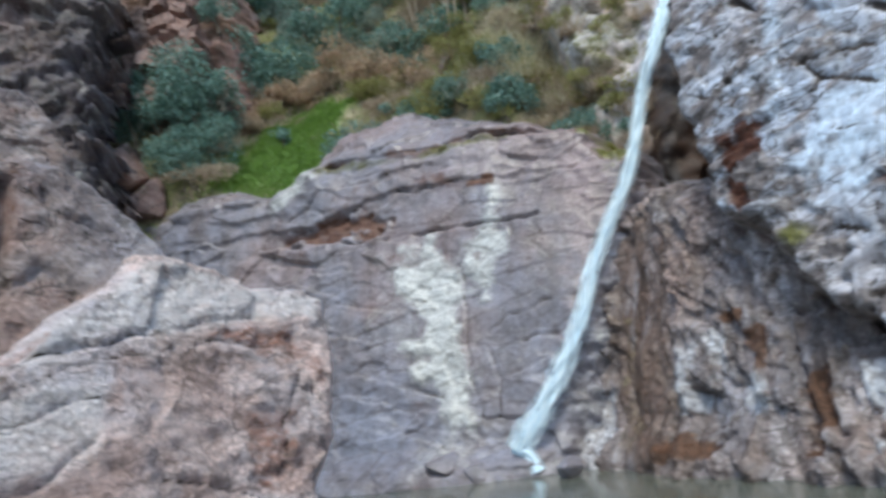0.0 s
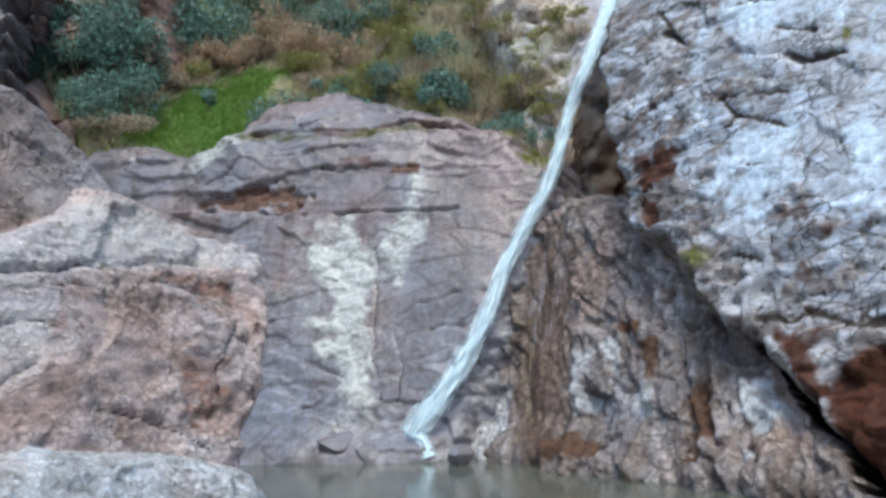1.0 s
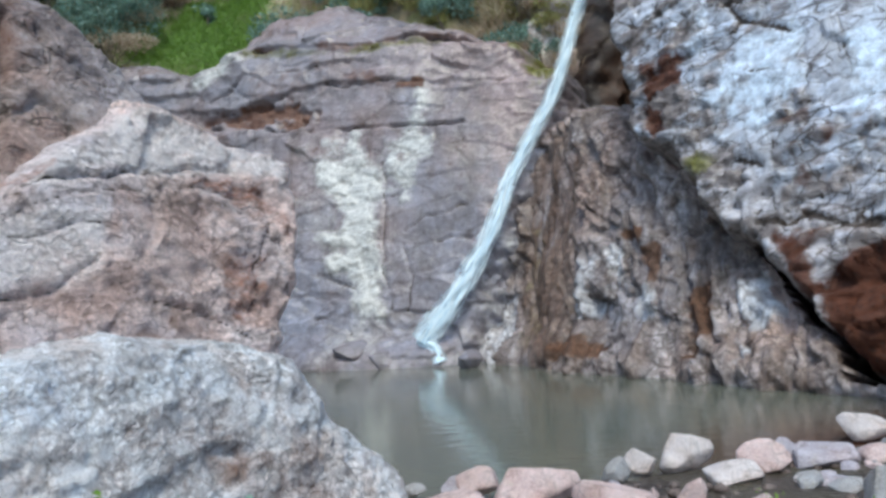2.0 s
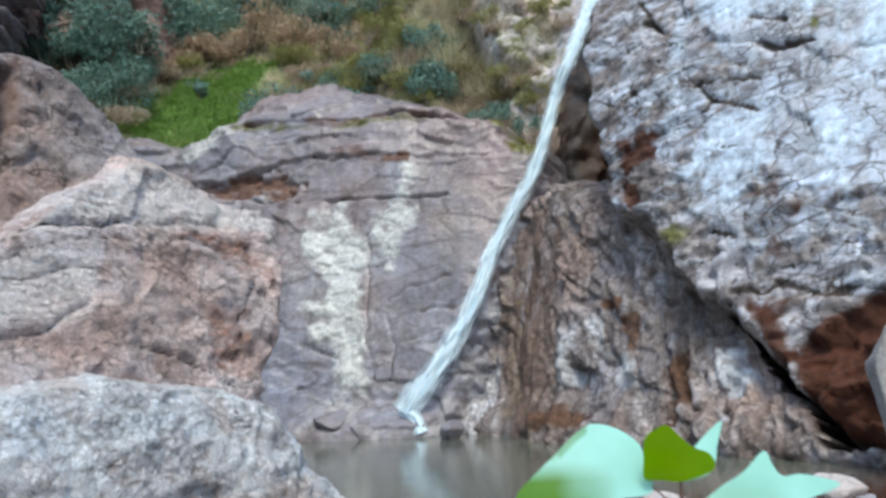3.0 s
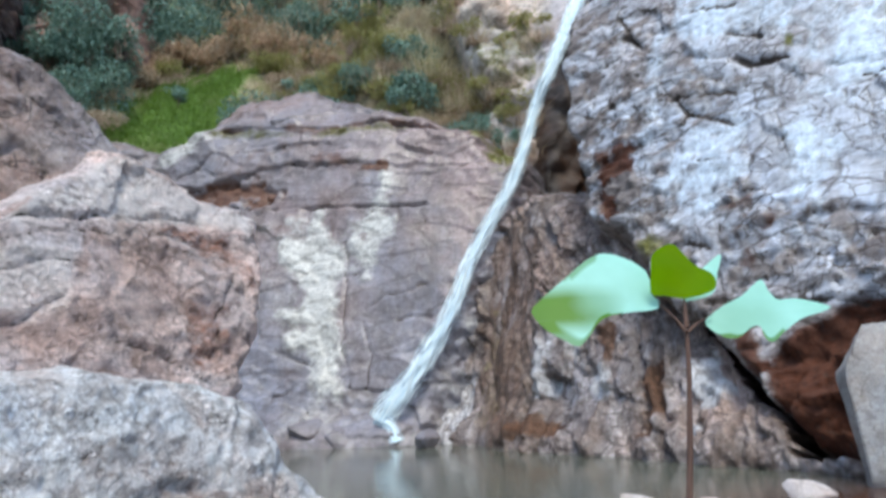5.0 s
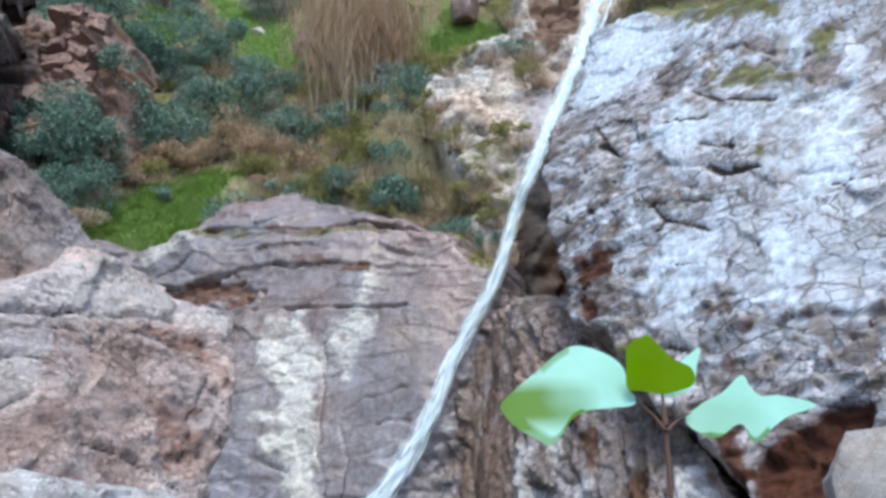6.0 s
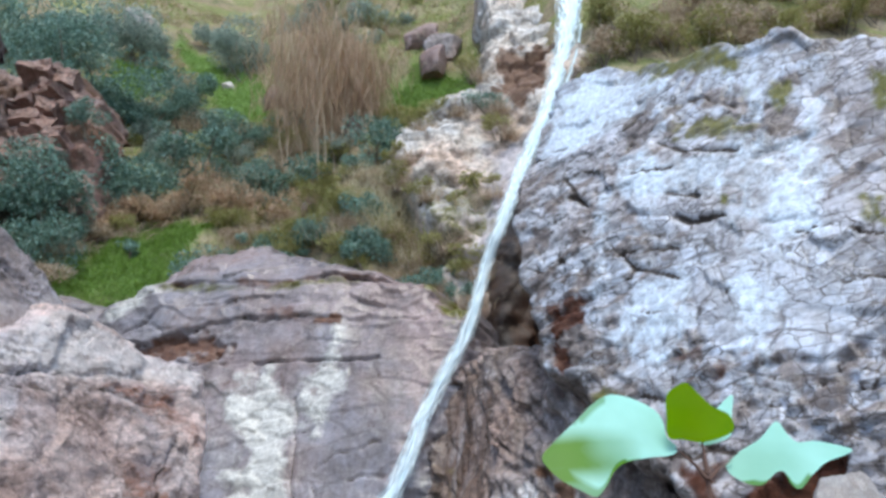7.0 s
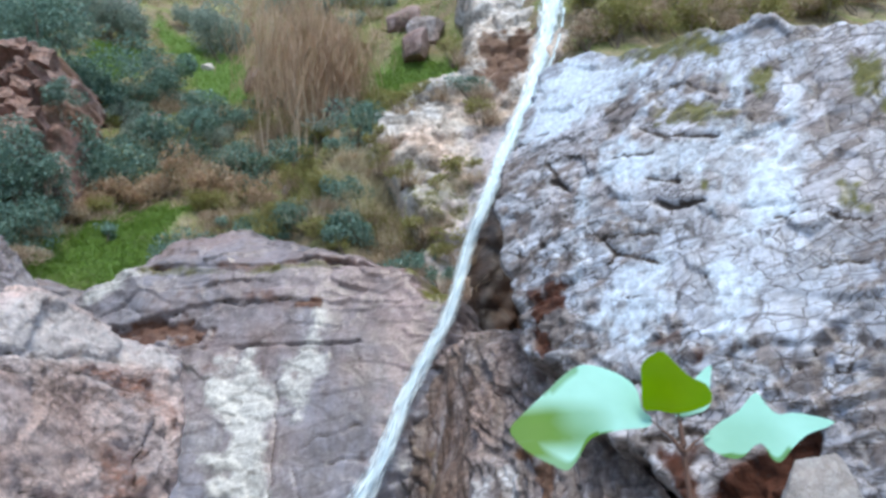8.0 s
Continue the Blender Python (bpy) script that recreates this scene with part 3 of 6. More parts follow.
CALCITE = [
    [(-2.69, 3.65), (-2.01, 3.72), (-1.35, 3.36), (-1.36, 2.99), (-1.45, 2.79), (-1.40, 2.26), (-1.24, 1.75), (-1.29, 1.27), (-1.09, 0.88), (-1.54, 0.75), (-1.69, 1.09), (-1.79, 1.48), (-2.25, 1.70), (-2.33, 1.85), (-1.90, 1.93), (-2.32, 2.16), (-2.44, 2.27), (-1.96, 2.40), (-2.18, 2.84), (-2.59, 3.30)],
    [(-2.60, 4.14), (-2.17, 4.13), (-2.03, 3.88), (-2.38, 3.94)],
    [(-2.09, 4.07), (-1.91, 4.13), (-1.78, 3.64), (-2.02, 3.68)],
    [(-0.72, 4.92), (-0.57, 4.51), (-0.66, 4.15), (-0.52, 3.87), (-0.48, 3.56), (-0.73, 3.37), (-0.78, 3.05), (-0.94, 2.83), (-1.18, 3.30), (-1.22, 3.52), (-0.98, 3.50), (-1.03, 3.88), (-0.93, 4.15), (-0.83, 4.54)],
    [(-1.27, 3.98), (-1.13, 4.01), (-1.13, 3.51), (-1.27, 3.54)],
    [(-5.72, 5.60), (-5.66, 6.02), (-4.95, 6.26), (-4.62, 6.09), (-4.82, 5.86), (-5.32, 5.65)],
]
BRINK = [(-5.2, 4.95), (-4.71, 5.00), (-4.14, 5.06), (-3.3, 5.02), (-2.95, 4.9), (-2.8, 4.55), (-3.3, 4.52), (-4.60, 4.66), (-5.6, 4.86)]


def calcite(u, v):
    return np.clip(sum(patch(u, v, outline, 0.16, 0.1, 3 + n, 5.0) for n, outline in enumerate(CALCITE)), 0, 1)


def slab_relief(u, v):
    calm = patch(u, v, [(-3.0, 5.15), (0.75, 4.85), (1.35, 4.4), (1.0, 3.0), (0.3, 1.9), (-0.6, 1.3), (-2.5, 1.7), (-3.1, 3.1), (-3.0, 4.4)], 0.35, 0.2, 14)
    busy = 1 - 0.85 * calm
    r = 0.09 * fbm(u * 0.6, v * 0.6, 0, 3, 1) + 0.012 * (0.4 + busy) * fbm(u * 4, v * 4, 0, 4, 2)
    rnd, gap = facets(u + 0.1 * v, v + 0.06 * u, 1.3, 3, 0.35, 0.8, 0.12)
    rnd2, gap2 = facets(u, v + 0.1 * u, 0.55, 4, 0.4, 0.9, 0.12)
    r = r + (0.12 + 0.88 * busy) * 0.09 * rnd + busy * 0.035 * rnd2
    for line, width, depth in SLAB_JOINTS:
        r = r - depth * crack(u, v, line, width, 7, 0.04)
    white = calcite(u, v)
    plate, slit = facets(u, v, 0.5, 6, 0.45, 0.8, 0.15)
    r = r + white * (0.035 + 0.05 * plate - 0.02 * (1 - smooth(0, 0.1, slit)))
    r = r - 0.13 * patch(u, v, BRINK, 0.09, 0.14, 9)
    upper = [(-6.32, 5.23), (-4.78, 5.02), (-3.41, 5.27), (-2.67, 5.30), (-0.78, 5.05), (0.85, 4.86), (1.8, 4.7)]
    level = np.interp(u, [p[0] for p in upper], [p[1] for p in upper]) + 0.05 * fbm(u * 1.5, v * 0.1, 0, 3, 8)
    r = r + 0.07 * smooth(-0.03, 0.03, v - level) * smooth(1.0, -1.0, u)
    hump = [(-5.76, 5.95), (-4.34, 6.22), (-3.30, 6.16), (-2.27, 5.98), (-1.09, 5.96), (0.06, 5.83), (0.94, 5.47), (1.66, 5.3)]
    level = np.interp(u, [p[0] for p in hump], [p[1] for p in hump]) + 0.08 * fbm(u * 1.5, v * 0.1, 2, 3, 8)
    r = r + 0.06 * smooth(0.25, 0.0, np.abs(v - level - 0.12)) - 0.45 * np.maximum(v - level - 0.1, 0)
    return r + 0.35 * smooth(0.6, 0.0, v)


def slab_masks(u, v):
    k = zero(u, v)
    haze = patch(u, v, [(-3.19, 4.21), (-2.60, 4.10), (-1.85, 4.10), (-1.35, 3.36), (-1.3, 1.3), (-1.0, 0.2), (-2.0, 0.1), (-1.9, 1.1), (-2.5, 1.7), (-2.9, 2.5), (-3.06, 3.34)], 0.25, 0.3, 5)
    k["pale"] = 0.35 * patch(u, v, [(0.13, -0.21), (0.54, 0.83), (0.97, 1.84), (1.54, 1.53), (1.31, -0.21)], 0.2, 0.3, 18) + 0.95 * calcite(u, v) + 0.18 * haze + 0.3 * patch(u, v, [(-1.84, 0.61), (-1.41, 0.51), (-1.07, 0.14), (-1.99, 0.10)], 0.1, 0.1, 19)
    k["rust"] = 0.85 * patch(u, v, BRINK, 0.1, 0.16, 9) + 0.55 * patch(u, v, [(-2.34, 5.49), (-1.62, 5.46), (-1.47, 5.08), (-2.31, 5.25)], 0.12, 0.15, 17) + 0.9 * patch(u, v, [(-1.23, 5.08), (-0.67, 5.06), (-0.66, 4.90), (-1.16, 4.89)], 0.05, 0.06, 10) + 0.6 * crack(u, v, SLAB_JOINTS[2][0], 0.16, 11, 0.04) + 0.3 * patch(u, v, [(-4.9, 5.75), (-2.7, 5.75), (-2.6, 5.3), (-4.2, 5.15)], 0.2, 0.2, 21)
    # Besides joints, the patch near the foot paints a hole's shade.
    k["dark"] = 0.9 * sum(crack(u, v, line, 0.6 * width, 7, 0.04) for line, width, depth in SLAB_JOINTS) + 0.5 * patch(u, v, [(-1.20, 0.88), (-0.64, 0.91), (-0.57, 0.63), (-1.11, 0.58)], 0.06, 0.06, 12) + 0.35 * patch(u, v, [(-3.99, 4.17), (-3.28, 4.40), (-3.06, 3.34), (-3.48, 3.38), (-3.94, 3.88)], 0.15, 0.2, 22)
    k["pink"] = 0.8 * patch(u, v, [(0.73, 5.32), (1.46, 5.33), (1.43, 4.33), (1.12, 3.0), (0.67, 2.04), (0.69, 3.87)], 0.3, 0.2, 15) + 0.3 * patch(u, v, [(-2.90, 6.98), (0.92, 5.99), (0.96, 4.83), (-2.68, 5.29)], 0.4, 0.4, 16)
    k["moss"] = 0.8 * patch(u, v, [(0.93, 5.75), (1.76, 5.86), (1.67, 4.85), (1.48, 4.54), (1.26, 5.24)], 0.2, 0.2, 13) + 0.55 * crack(u, v, [(-4.56, 6.20), (-3.35, 6.08), (-1.82, 5.87), (-0.41, 5.81)], 0.16, 5)
    return k


SLAB_OUTLINE = [(-9.33, 3.44), (-9.50, 6.13), (-8.91, 6.88), (-7.12, 6.44), (-6.02, 5.94)] + [(-5.20, 6.16), (-4.87, 6.30), (-4.56, 6.80), (-4.30, 7.10), (-3.83, 7.40), (-3.05, 7.38), (-2.10, 7.02), (-1.31, 6.53), (-0.33, 6.10), (0.37, 5.84), (0.82, 5.52), (1.36, 5.06)] + [(1.77, 4.72), (1.69, 3.67), (1.05, 2.31), (0.54, 0.83), (0.22, -0.21), (-1.51, -0.39), (-3.63, -0.40)]
rock_face("rock_slab", P_SLAB, SLAB_OUTLINE, 0.032, slab_relief, slab_masks, SLAB, "grey mauve rock slab with white calcite streaks", "rock", 1)


OVERHANG = [(-1.46, 6.9), (0.3, 6.6), (1.30, 4.6), (1.96, 3.40), (3.03, 2.30), (3.53, 1.76), (3.96, 1.33), (4.71, 0.72), (4.98, 0.49), (5.35, 0.17), (5.66, 0.04)]


RIBS_JOINTS = [
    ([(-0.77, 1.71), (-0.34, 1.59), (0.0, 1.06), (0.19, 0.72)], 0.05, 0.06),
    ([(0.83, 2.43), (1.31, 2.05), (1.68, 1.93)], 0.05, 0.06),
    ([(2.26, 2.17), (2.50, 1.56), (2.77, 1.00)], 0.06, 0.07),
    ([(2.56, 2.13), (3.06, 1.52), (3.32, 1.24)], 0.04, 0.05),
    ([(1.07, 2.91), (1.79, 2.39), (2.19, 2.03)], 0.05, 0.06),
    ([(3.20, 1.25), (3.62, 0.73), (3.72, 0.19)], 0.04, 0.05),
    ([(1.15, 1.34), (1.25, 0.42)], 0.05, 0.06),
    ([(3.57, 1.23), (3.81, 0.73), (3.83, 0.20)], 0.04, 0.05),
]
RIBS_WHITE = [
    (0.7, [(1.08, 1.50), (1.37, 1.43), (1.62, 0.73), (1.42, 0.65)]),
    (0.75, [(1.66, 1.58), (2.00, 1.52), (2.18, 1.01), (1.85, 1.07)]),
    (0.8, [(2.25, 0.94), (2.70, 1.00), (2.81, 0.68), (2.53, 0.62)]),
    (1.0, [(3.71, 1.10), (4.05, 1.19), (4.26, 0.79), (4.32, 0.45), (4.10, 0.50), (3.88, 0.73)]),
    (1.0, [(3.94, 0.43), (4.29, 0.38), (4.25, 0.10), (4.07, 0.16)]),
    (0.7, [(-1.24, 0.81), (-0.53, 1.07), (-0.12, 0.39), (-0.41, -0.04), (-1.20, -0.08)]),
]
RIBS_RUST = [
    (1.2, [(1.72, 1.89), (2.01, 1.91), (2.27, 1.76), (2.24, 1.62), (1.86, 1.66)]),
    (0.9, [(2.34, 1.50), (2.51, 1.53), (2.70, 1.27), (2.72, 1.00), (2.55, 1.14)]),
    (1.1, [(3.14, 1.08), (3.34, 1.16), (3.58, 0.73), (3.58, 0.19), (3.26, 0.17), (3.16, 0.60)]),
    (1.0, [(1.03, 0.15), (1.31, 0.43), (2.11, 0.31), (2.16, 0.09), (1.13, 0.03)]),
]


def ribs_relief(u, v):
    r = 0.12 * fbm(u * 0.9, v * 0.5, 0, 3, 41)
    calm = patch(u, v, [(-0.66, 3.31), (0.41, 3.59), (0.77, 2.16), (1.27, 0.19), (0.34, 0.07), (-0.42, 1.55)], 0.15, 0.1, 47)
    w = u + 0.3 * v + 0.15 * fbm(u, v * 0.6, 0, 3, 42)
    rnd, gap = facets(w, v, 0.36, 43, 2.4, 1.3, 0.12)
    rnd2, gap2 = facets(w + 0.2 * v, v, 0.15, 46, 1.8, 1.4, 0.12)
    r = r + (1 - 0.7 * calm) * (0.15 * rnd - 0.04 * (1 - smooth(0.0, 0.1, gap)) + 0.06 * rnd2 + 0.025 * fbm(u * 7, v * 4, 0, 3, 44))
    r = r + calm * (0.04 * fbm(w * 3, v * 0.7, 0, 3, 48) + 0.014 * fbm(w * 13, v * 1.6, 0, 3, 49))
    for line, width, depth in RIBS_JOINTS:
        r = r - depth * crack(u, v, line, width, 39, 0.05)
    brink = np.interp(u, [p[0] for p in OVERHANG], [-p[1] for p in OVERHANG]) + v + 0.16 * fbm(u * 2.1, 0 * v, 4, 4, 40)
    return r + 0.25 * smooth(0.7, 0.0, v) - 2.1 * smooth(0.0, 0.06, brink)


def ribs_masks(u, v):
    k = zero(u, v)
    k["rust"] = 0.4 * patch(u, v, [(-0.58, 3.30), (0.48, 3.39), (0.63, 2.18), (0.86, 0.81), (1.09, 0.18), (0.30, 0.15), (-0.26, 1.54)], 0.3, 0.3, 51) + sum(a * patch(u, v, outline, 0.05, 0.08, 52 + n) for n, (a, outline) in enumerate(RIBS_RUST))
    k["pale"] = sum(a * patch(u, v, outline, 0.06, 0.1, 56 + n) for n, (a, outline) in enumerate(RIBS_WHITE))
    # Joints, and a hole at the waterline whose shade is only colour.
    k["dark"] = 0.8 * sum(crack(u, v, line, 0.7 * width, 39, 0.05) for line, width, depth in RIBS_JOINTS) + 0.6 * patch(u, v, [(0.93, 0.11), (1.39, 0.19), (1.46, 0.01), (1.03, -0.01)], 0.05, 0.05, 59)
    k["pink"] = 0.85 * patch(u, v, [(-0.93, 3.36), (0.38, 3.69), (0.70, 2.17), (1.27, 0.19), (0.34, 0.07), (-0.58, 1.56)], 0.15, 0.15, 62) * smooth(-0.6, 0.3, fbm(u * 7, v * 0.8, 0, 3, 63)) + 0.6 * smooth(0.1, 0.5, fbm(u * 3, v * 1.2, 6, 4, 64))
    k["moss"] = 0.3 * patch(u, v, [(-0.50, 2.11), (-0.03, 2.07), (0.58, 0.16), (0.16, 0.14)], 0.1, 0.2, 60)
    return k


CLEFT = [(2.43, 2.76), (3.03, 2.28)]
RIBS_OUTLINE = [(-1.54, -0.39), (-1.61, 0.83), (-1.18, 2.18), (-0.88, 3.04), (-0.50, 3.80), (-0.10, 4.02), (0.25, 3.93), (1.08, 3.64), (1.80, 3.38), (2.40, 3.20), (3.00, 2.90), (4.04, 2.20), (5.07, 1.28), (5.76, 0.67), (6.14, -0.17), (3.63, -0.27)]
rock_face("ribbed_rock", P_RIBS, RIBS_OUTLINE, 0.03, ribs_relief, ribs_masks, RIBS, "brown and grey ribbed rock above the water", "rock", 2, slant=lambda u: smooth(CLEFT[0][0], CLEFT[0][0] + 0.15, u))


CLIFF_JOINTS = [
    ([(1.65, 5.78), (2.40, 5.13), (3.45, 4.72), (4.06, 4.54)], 0.06, 0.07),
    ([(2.49, 5.24), (3.45, 5.04), (3.77, 4.90)], 0.045, 0.045),
    ([(1.51, 6.17), (2.10, 5.24), (2.52, 4.57), (2.88, 4.10), (3.52, 3.78)], 0.045, 0.05),
    ([(3.52, 3.78), (3.65, 3.70), (3.64, 3.25), (3.61, 2.90), (3.78, 2.59), (3.87, 2.38)], 0.06, 0.07),
    ([(2.34, 6.23), (2.92, 6.28), (3.63, 5.67), (4.26, 5.47)], 0.045, 0.045),
    ([(2.42, 6.64), (3.00, 6.79), (3.82, 6.62), (4.30, 6.19)], 0.05, 0.045),
    ([(1.15, 5.45), (2.02, 5.03), (2.62, 4.35), (2.96, 4.33), (3.45, 4.25)], 0.035, 0.035),
    ([(2.69, 4.78), (3.12, 4.60)], 0.045, 0.045),
    ([(0.74, 6.87), (1.27, 6.86), (1.56, 6.78)], 0.035, 0.03),
    ([(1.15, 4.64), (1.65, 4.77), (2.16, 4.41), (2.52, 4.57)], 0.035, 0.035),
    ([(4.85, 4.06), (5.33, 3.92), (5.79, 3.71)], 0.035, 0.03),
    ([(3.66, 3.17), (4.07, 3.28), (4.32, 3.07)], 0.03, 0.025),
    ([(1.57, 5.60), (1.73, 4.93), (1.60, 4.32), (1.75, 3.74)], 0.035, 0.035),
    ([(4.33, 2.29), (4.80, 2.32), (5.20, 2.12)], 0.035, 0.03),
    ([(2.65, 3.51), (2.88, 4.10)], 0.03, 0.025),
    ([(5.04, 3.48), (5.34, 3.18), (5.71, 3.20)], 0.035, 0.03),
    ([(3.30, 1.63), (3.79, 1.71), (4.20, 1.55), (4.76, 1.63)], 0.049, 0.041),
    ([(2.85, 2.48), (3.43, 2.19), (3.85, 2.31)], 0.042, 0.032),
    ([(1.18, 5.23), (1.67, 4.57), (2.26, 4.29)], 0.03, 0.025),
    ([(1.60, 6.35), (2.56, 5.71), (3.46, 5.46)], 0.03, 0.025),
    ([(3.14, 3.38), (3.44, 3.01), (3.36, 2.47)], 0.03, 0.025),
    ([(4.26, 2.18), (4.37, 2.79), (4.71, 3.24)], 0.03, 0.02),
    ([(2.18, 3.34), (2.78, 3.49), (3.29, 3.43), (3.66, 3.61)], 0.03, 0.025),
]


def cliff_zones(u, v):
    """Where the cliff is broken, and where it is stained brown."""
    broken = patch(u, v, [(0.51, 6.73), (2.04, 6.15), (2.86, 5.00), (3.67, 3.93), (2.80, 3.95), (2.15, 3.32), (1.86, 2.68), (1.09, 3.57)], 0.2, 0.3, 85)
    broken = np.maximum(broken, patch(u, v, [(2.41, 6.88), (3.00, 7.14), (4.32, 6.60), (5.21, 6.27), (5.11, 5.36), (4.27, 5.61), (3.46, 5.81), (2.35, 6.01)], 0.2, 0.3, 86))
    low = patch(u, v, [(1.47, 3.50), (1.94, 3.79), (2.57, 3.40), (3.13, 2.98), (3.81, 2.70), (4.75, 2.57), (6.18, 2.22), (6.13, -0.60), (4.10, -0.45), (2.33, 1.06), (0.85, 2.81)], 0.4, 0.5, 87)
    return broken, low


def cliff_relief(u, v):
    broken, low = cliff_zones(u, v)
    busy = np.clip(0.12 + 0.4 * broken + 0.8 * low, 0, 1)
    r = 0.14 * fbm(u * 0.35, v * 0.35, 0, 2, 61)
    w = v - 0.25 * u + 0.2 * fbm(u * 0.7, v * 0.7, 0, 2, 62)
    rnd, gap = facets(u + 0.2 * v, w, 0.95, 63, 0.5, 0.8, 0.1)
    rnd2, gap2 = facets(u + 0.3 * w, w, 0.3, 64, 0.5, 1.2, 0.12)
    rnd3, gap3 = facets(u - 0.2 * w, w, 0.13, 67, 0.7, 1.2, 0.12)
    r = r + 0.06 * rnd - 0.025 * (1 - smooth(0, 0.035, gap)) + busy * (0.065 * rnd2 - 0.03 * (1 - smooth(0, 0.08, gap2)) + 0.028 * rnd3)
    for line, width, depth in CLIFF_JOINTS:
        r = r - depth * crack(u, v, line, width, 8, 0.05)
    block = patch(u, v, [(4.05, 0.78), (3.95, 0.89), (4.17, 1.22), (4.47, 1.42), (4.80, 1.60), (5.02, 1.57), (5.06, 0.60), (4.90, 0.20), (4.55, 0.10), (4.10, 0.40)], 0.06, 0.1, 72)
    chunk, slit = facets(u - 0.3 * v, v, 0.5, 94, 0.8, 1.3, 0.12)
    return r + 0.25 * smooth(2.0, 0.4, v) * smooth(5.2, 3.5, u) + block * (0.16 * chunk - 0.12)


WASHED = [
    (1.0, [(1.14, 8.08), (2.01, 8.24), (3.28, 7.33), (2.90, 6.96), (2.10, 6.80), (1.36, 6.58), (0.87, 6.81)]),
    (0.95, [(5.19, 6.08), (5.40, 5.85), (5.23, 4.87), (5.09, 3.97), (4.80, 4.24), (4.96, 5.17)]),
    (0.75, [(4.12, 5.88), (4.98, 5.34), (5.09, 3.97), (4.52, 3.95), (4.16, 4.92)]),
    (0.8, [(2.55, 6.03), (4.03, 5.44), (4.08, 4.95), (3.29, 5.01), (2.39, 5.38)]),
    (0.75, [(2.89, 3.93), (3.52, 3.81), (3.55, 3.27), (3.44, 2.73), (2.84, 2.78), (2.50, 3.23)]),
    (0.95, [(4.09, 3.56), (4.55, 3.50), (4.61, 2.73), (4.26, 2.18), (4.09, 2.27), (4.24, 2.82)]),
]


def cliff_masks(u, v):
    k = zero(u, v)
    broken, low = cliff_zones(u, v)
    w = v - 0.25 * u + 0.2 * fbm(u * 0.7, v * 0.7, 0, 2, 62)
    rnd, gap = facets(u + 0.2 * v, w, 0.95, 63, 0.5, 0.8, 0.1)
    rnd2, gap2 = facets(u + 0.3 * w, w, 0.3, 64, 0.5, 1.2, 0.12)
    shreds = smooth(-0.15, 0.3, fbm(u * 3.2 + 0.8 * v, w * 5.5, 9, 4, 88))
    beside = patch(u, v, [(1.41, 4.01), (1.82, 3.98), (2.20, 3.72), (2.26, 3.43), (2.01, 3.38), (2.11, 3.05), (1.85, 2.89), (1.59, 3.08), (1.45, 3.51)], 0.12, 0.15, 71)
    block = patch(u, v, [(4.05, 0.78), (3.95, 0.89), (4.17, 1.22), (4.47, 1.42), (4.80, 1.60), (5.02, 1.57), (5.06, 0.60), (4.90, 0.20), (4.55, 0.10), (4.10, 0.40)], 0.08, 0.1, 72)
    seams = patch(u, v, [(3.45, 2.88), (3.93, 2.84), (3.98, 2.38), (3.80, 1.92), (3.58, 1.70), (3.48, 2.15)], 0.15, 0.2, 73) + patch(u, v, [(3.45, 1.71), (3.88, 1.67), (4.02, 1.25), (3.86, 1.04), (3.54, 1.40)], 0.12, 0.15, 76) + patch(u, v, [(4.26, 1.91), (4.42, 1.95), (4.43, 1.61), (4.27, 1.62)], 0.1, 0.15, 89)
    k["rust"] = 0.9 * patch(u, v, [(3.45, 1.58), (3.71, 1.46), (3.94, 1.00), (3.86, 0.90), (3.54, 1.18)], 0.08, 0.1, 70) + 1.0 * beside * smooth(-0.25, 0.1, fbm(u * 3.5, v * 3.5, 2, 3, 90)) + 1.25 * block + 0.6 * seams * shreds
    stain = 1.0 * broken * (0.12 + 0.88 * shreds) + 0.85 * low * (0.35 + 0.65 * shreds) + 0.65 * smooth(0.05, 0.45, fbm(u * 0.9, w * 1.6, 3, 4, 83)) * shreds
    dull = patch(u, v, [(5.38, 5.96), (6.04, 5.31), (6.68, 4.79), (6.39, 3.36), (5.91, 0.95), (5.15, 1.01), (5.32, 3.89), (5.19, 4.32)], 0.3, 0.3, 99)
    k["pink"] = np.clip(stain + 0.3 * dull, 0, 0.9)
    k["moss"] = 0.75 * patch(u, v, [(2.16, 2.96), (2.55, 2.74), (2.70, 2.23), (2.42, 2.34)], 0.15, 0.2, 74) + 0.9 * patch(u, v, [(4.71, 6.47), (5.07, 6.30), (5.02, 5.83), (4.81, 5.90)], 0.1, 0.12, 77) + 0.9 * patch(u, v, [(5.63, 4.21), (5.86, 4.15), (5.80, 3.78), (5.61, 3.92)], 0.08, 0.1, 78) + 0.8 * patch(u, v, [(2.44, 8.36), (3.93, 7.52), (4.37, 7.41), (4.34, 6.97), (2.99, 7.63)], 0.15, 0.2, 79) + 0.65 * patch(u, v, [(3.46, 6.32), (4.30, 6.19), (4.65, 5.75), (4.12, 5.68), (3.46, 6.06)], 0.2, 0.3, 80) * shreds + 0.9 * patch(u, v, [(5.96, 5.90), (6.31, 5.77), (6.20, 5.13), (5.93, 5.46)], 0.1, 0.15, 97) + 0.8 * patch(u, v, [(4.00, 4.90), (4.15, 4.88), (4.14, 4.62), (4.03, 4.67)], 0.04, 0.05, 98)
    k["dark"] = 1.1 * sum(crack(u, v, line, width, 8, 0.05) for line, width, depth in CLIFF_JOINTS) + 0.6 * (1 - smooth(0, 0.025, gap)) + 0.75 * np.clip(broken + low, 0, 1) * (1 - smooth(0, 0.07, gap2))
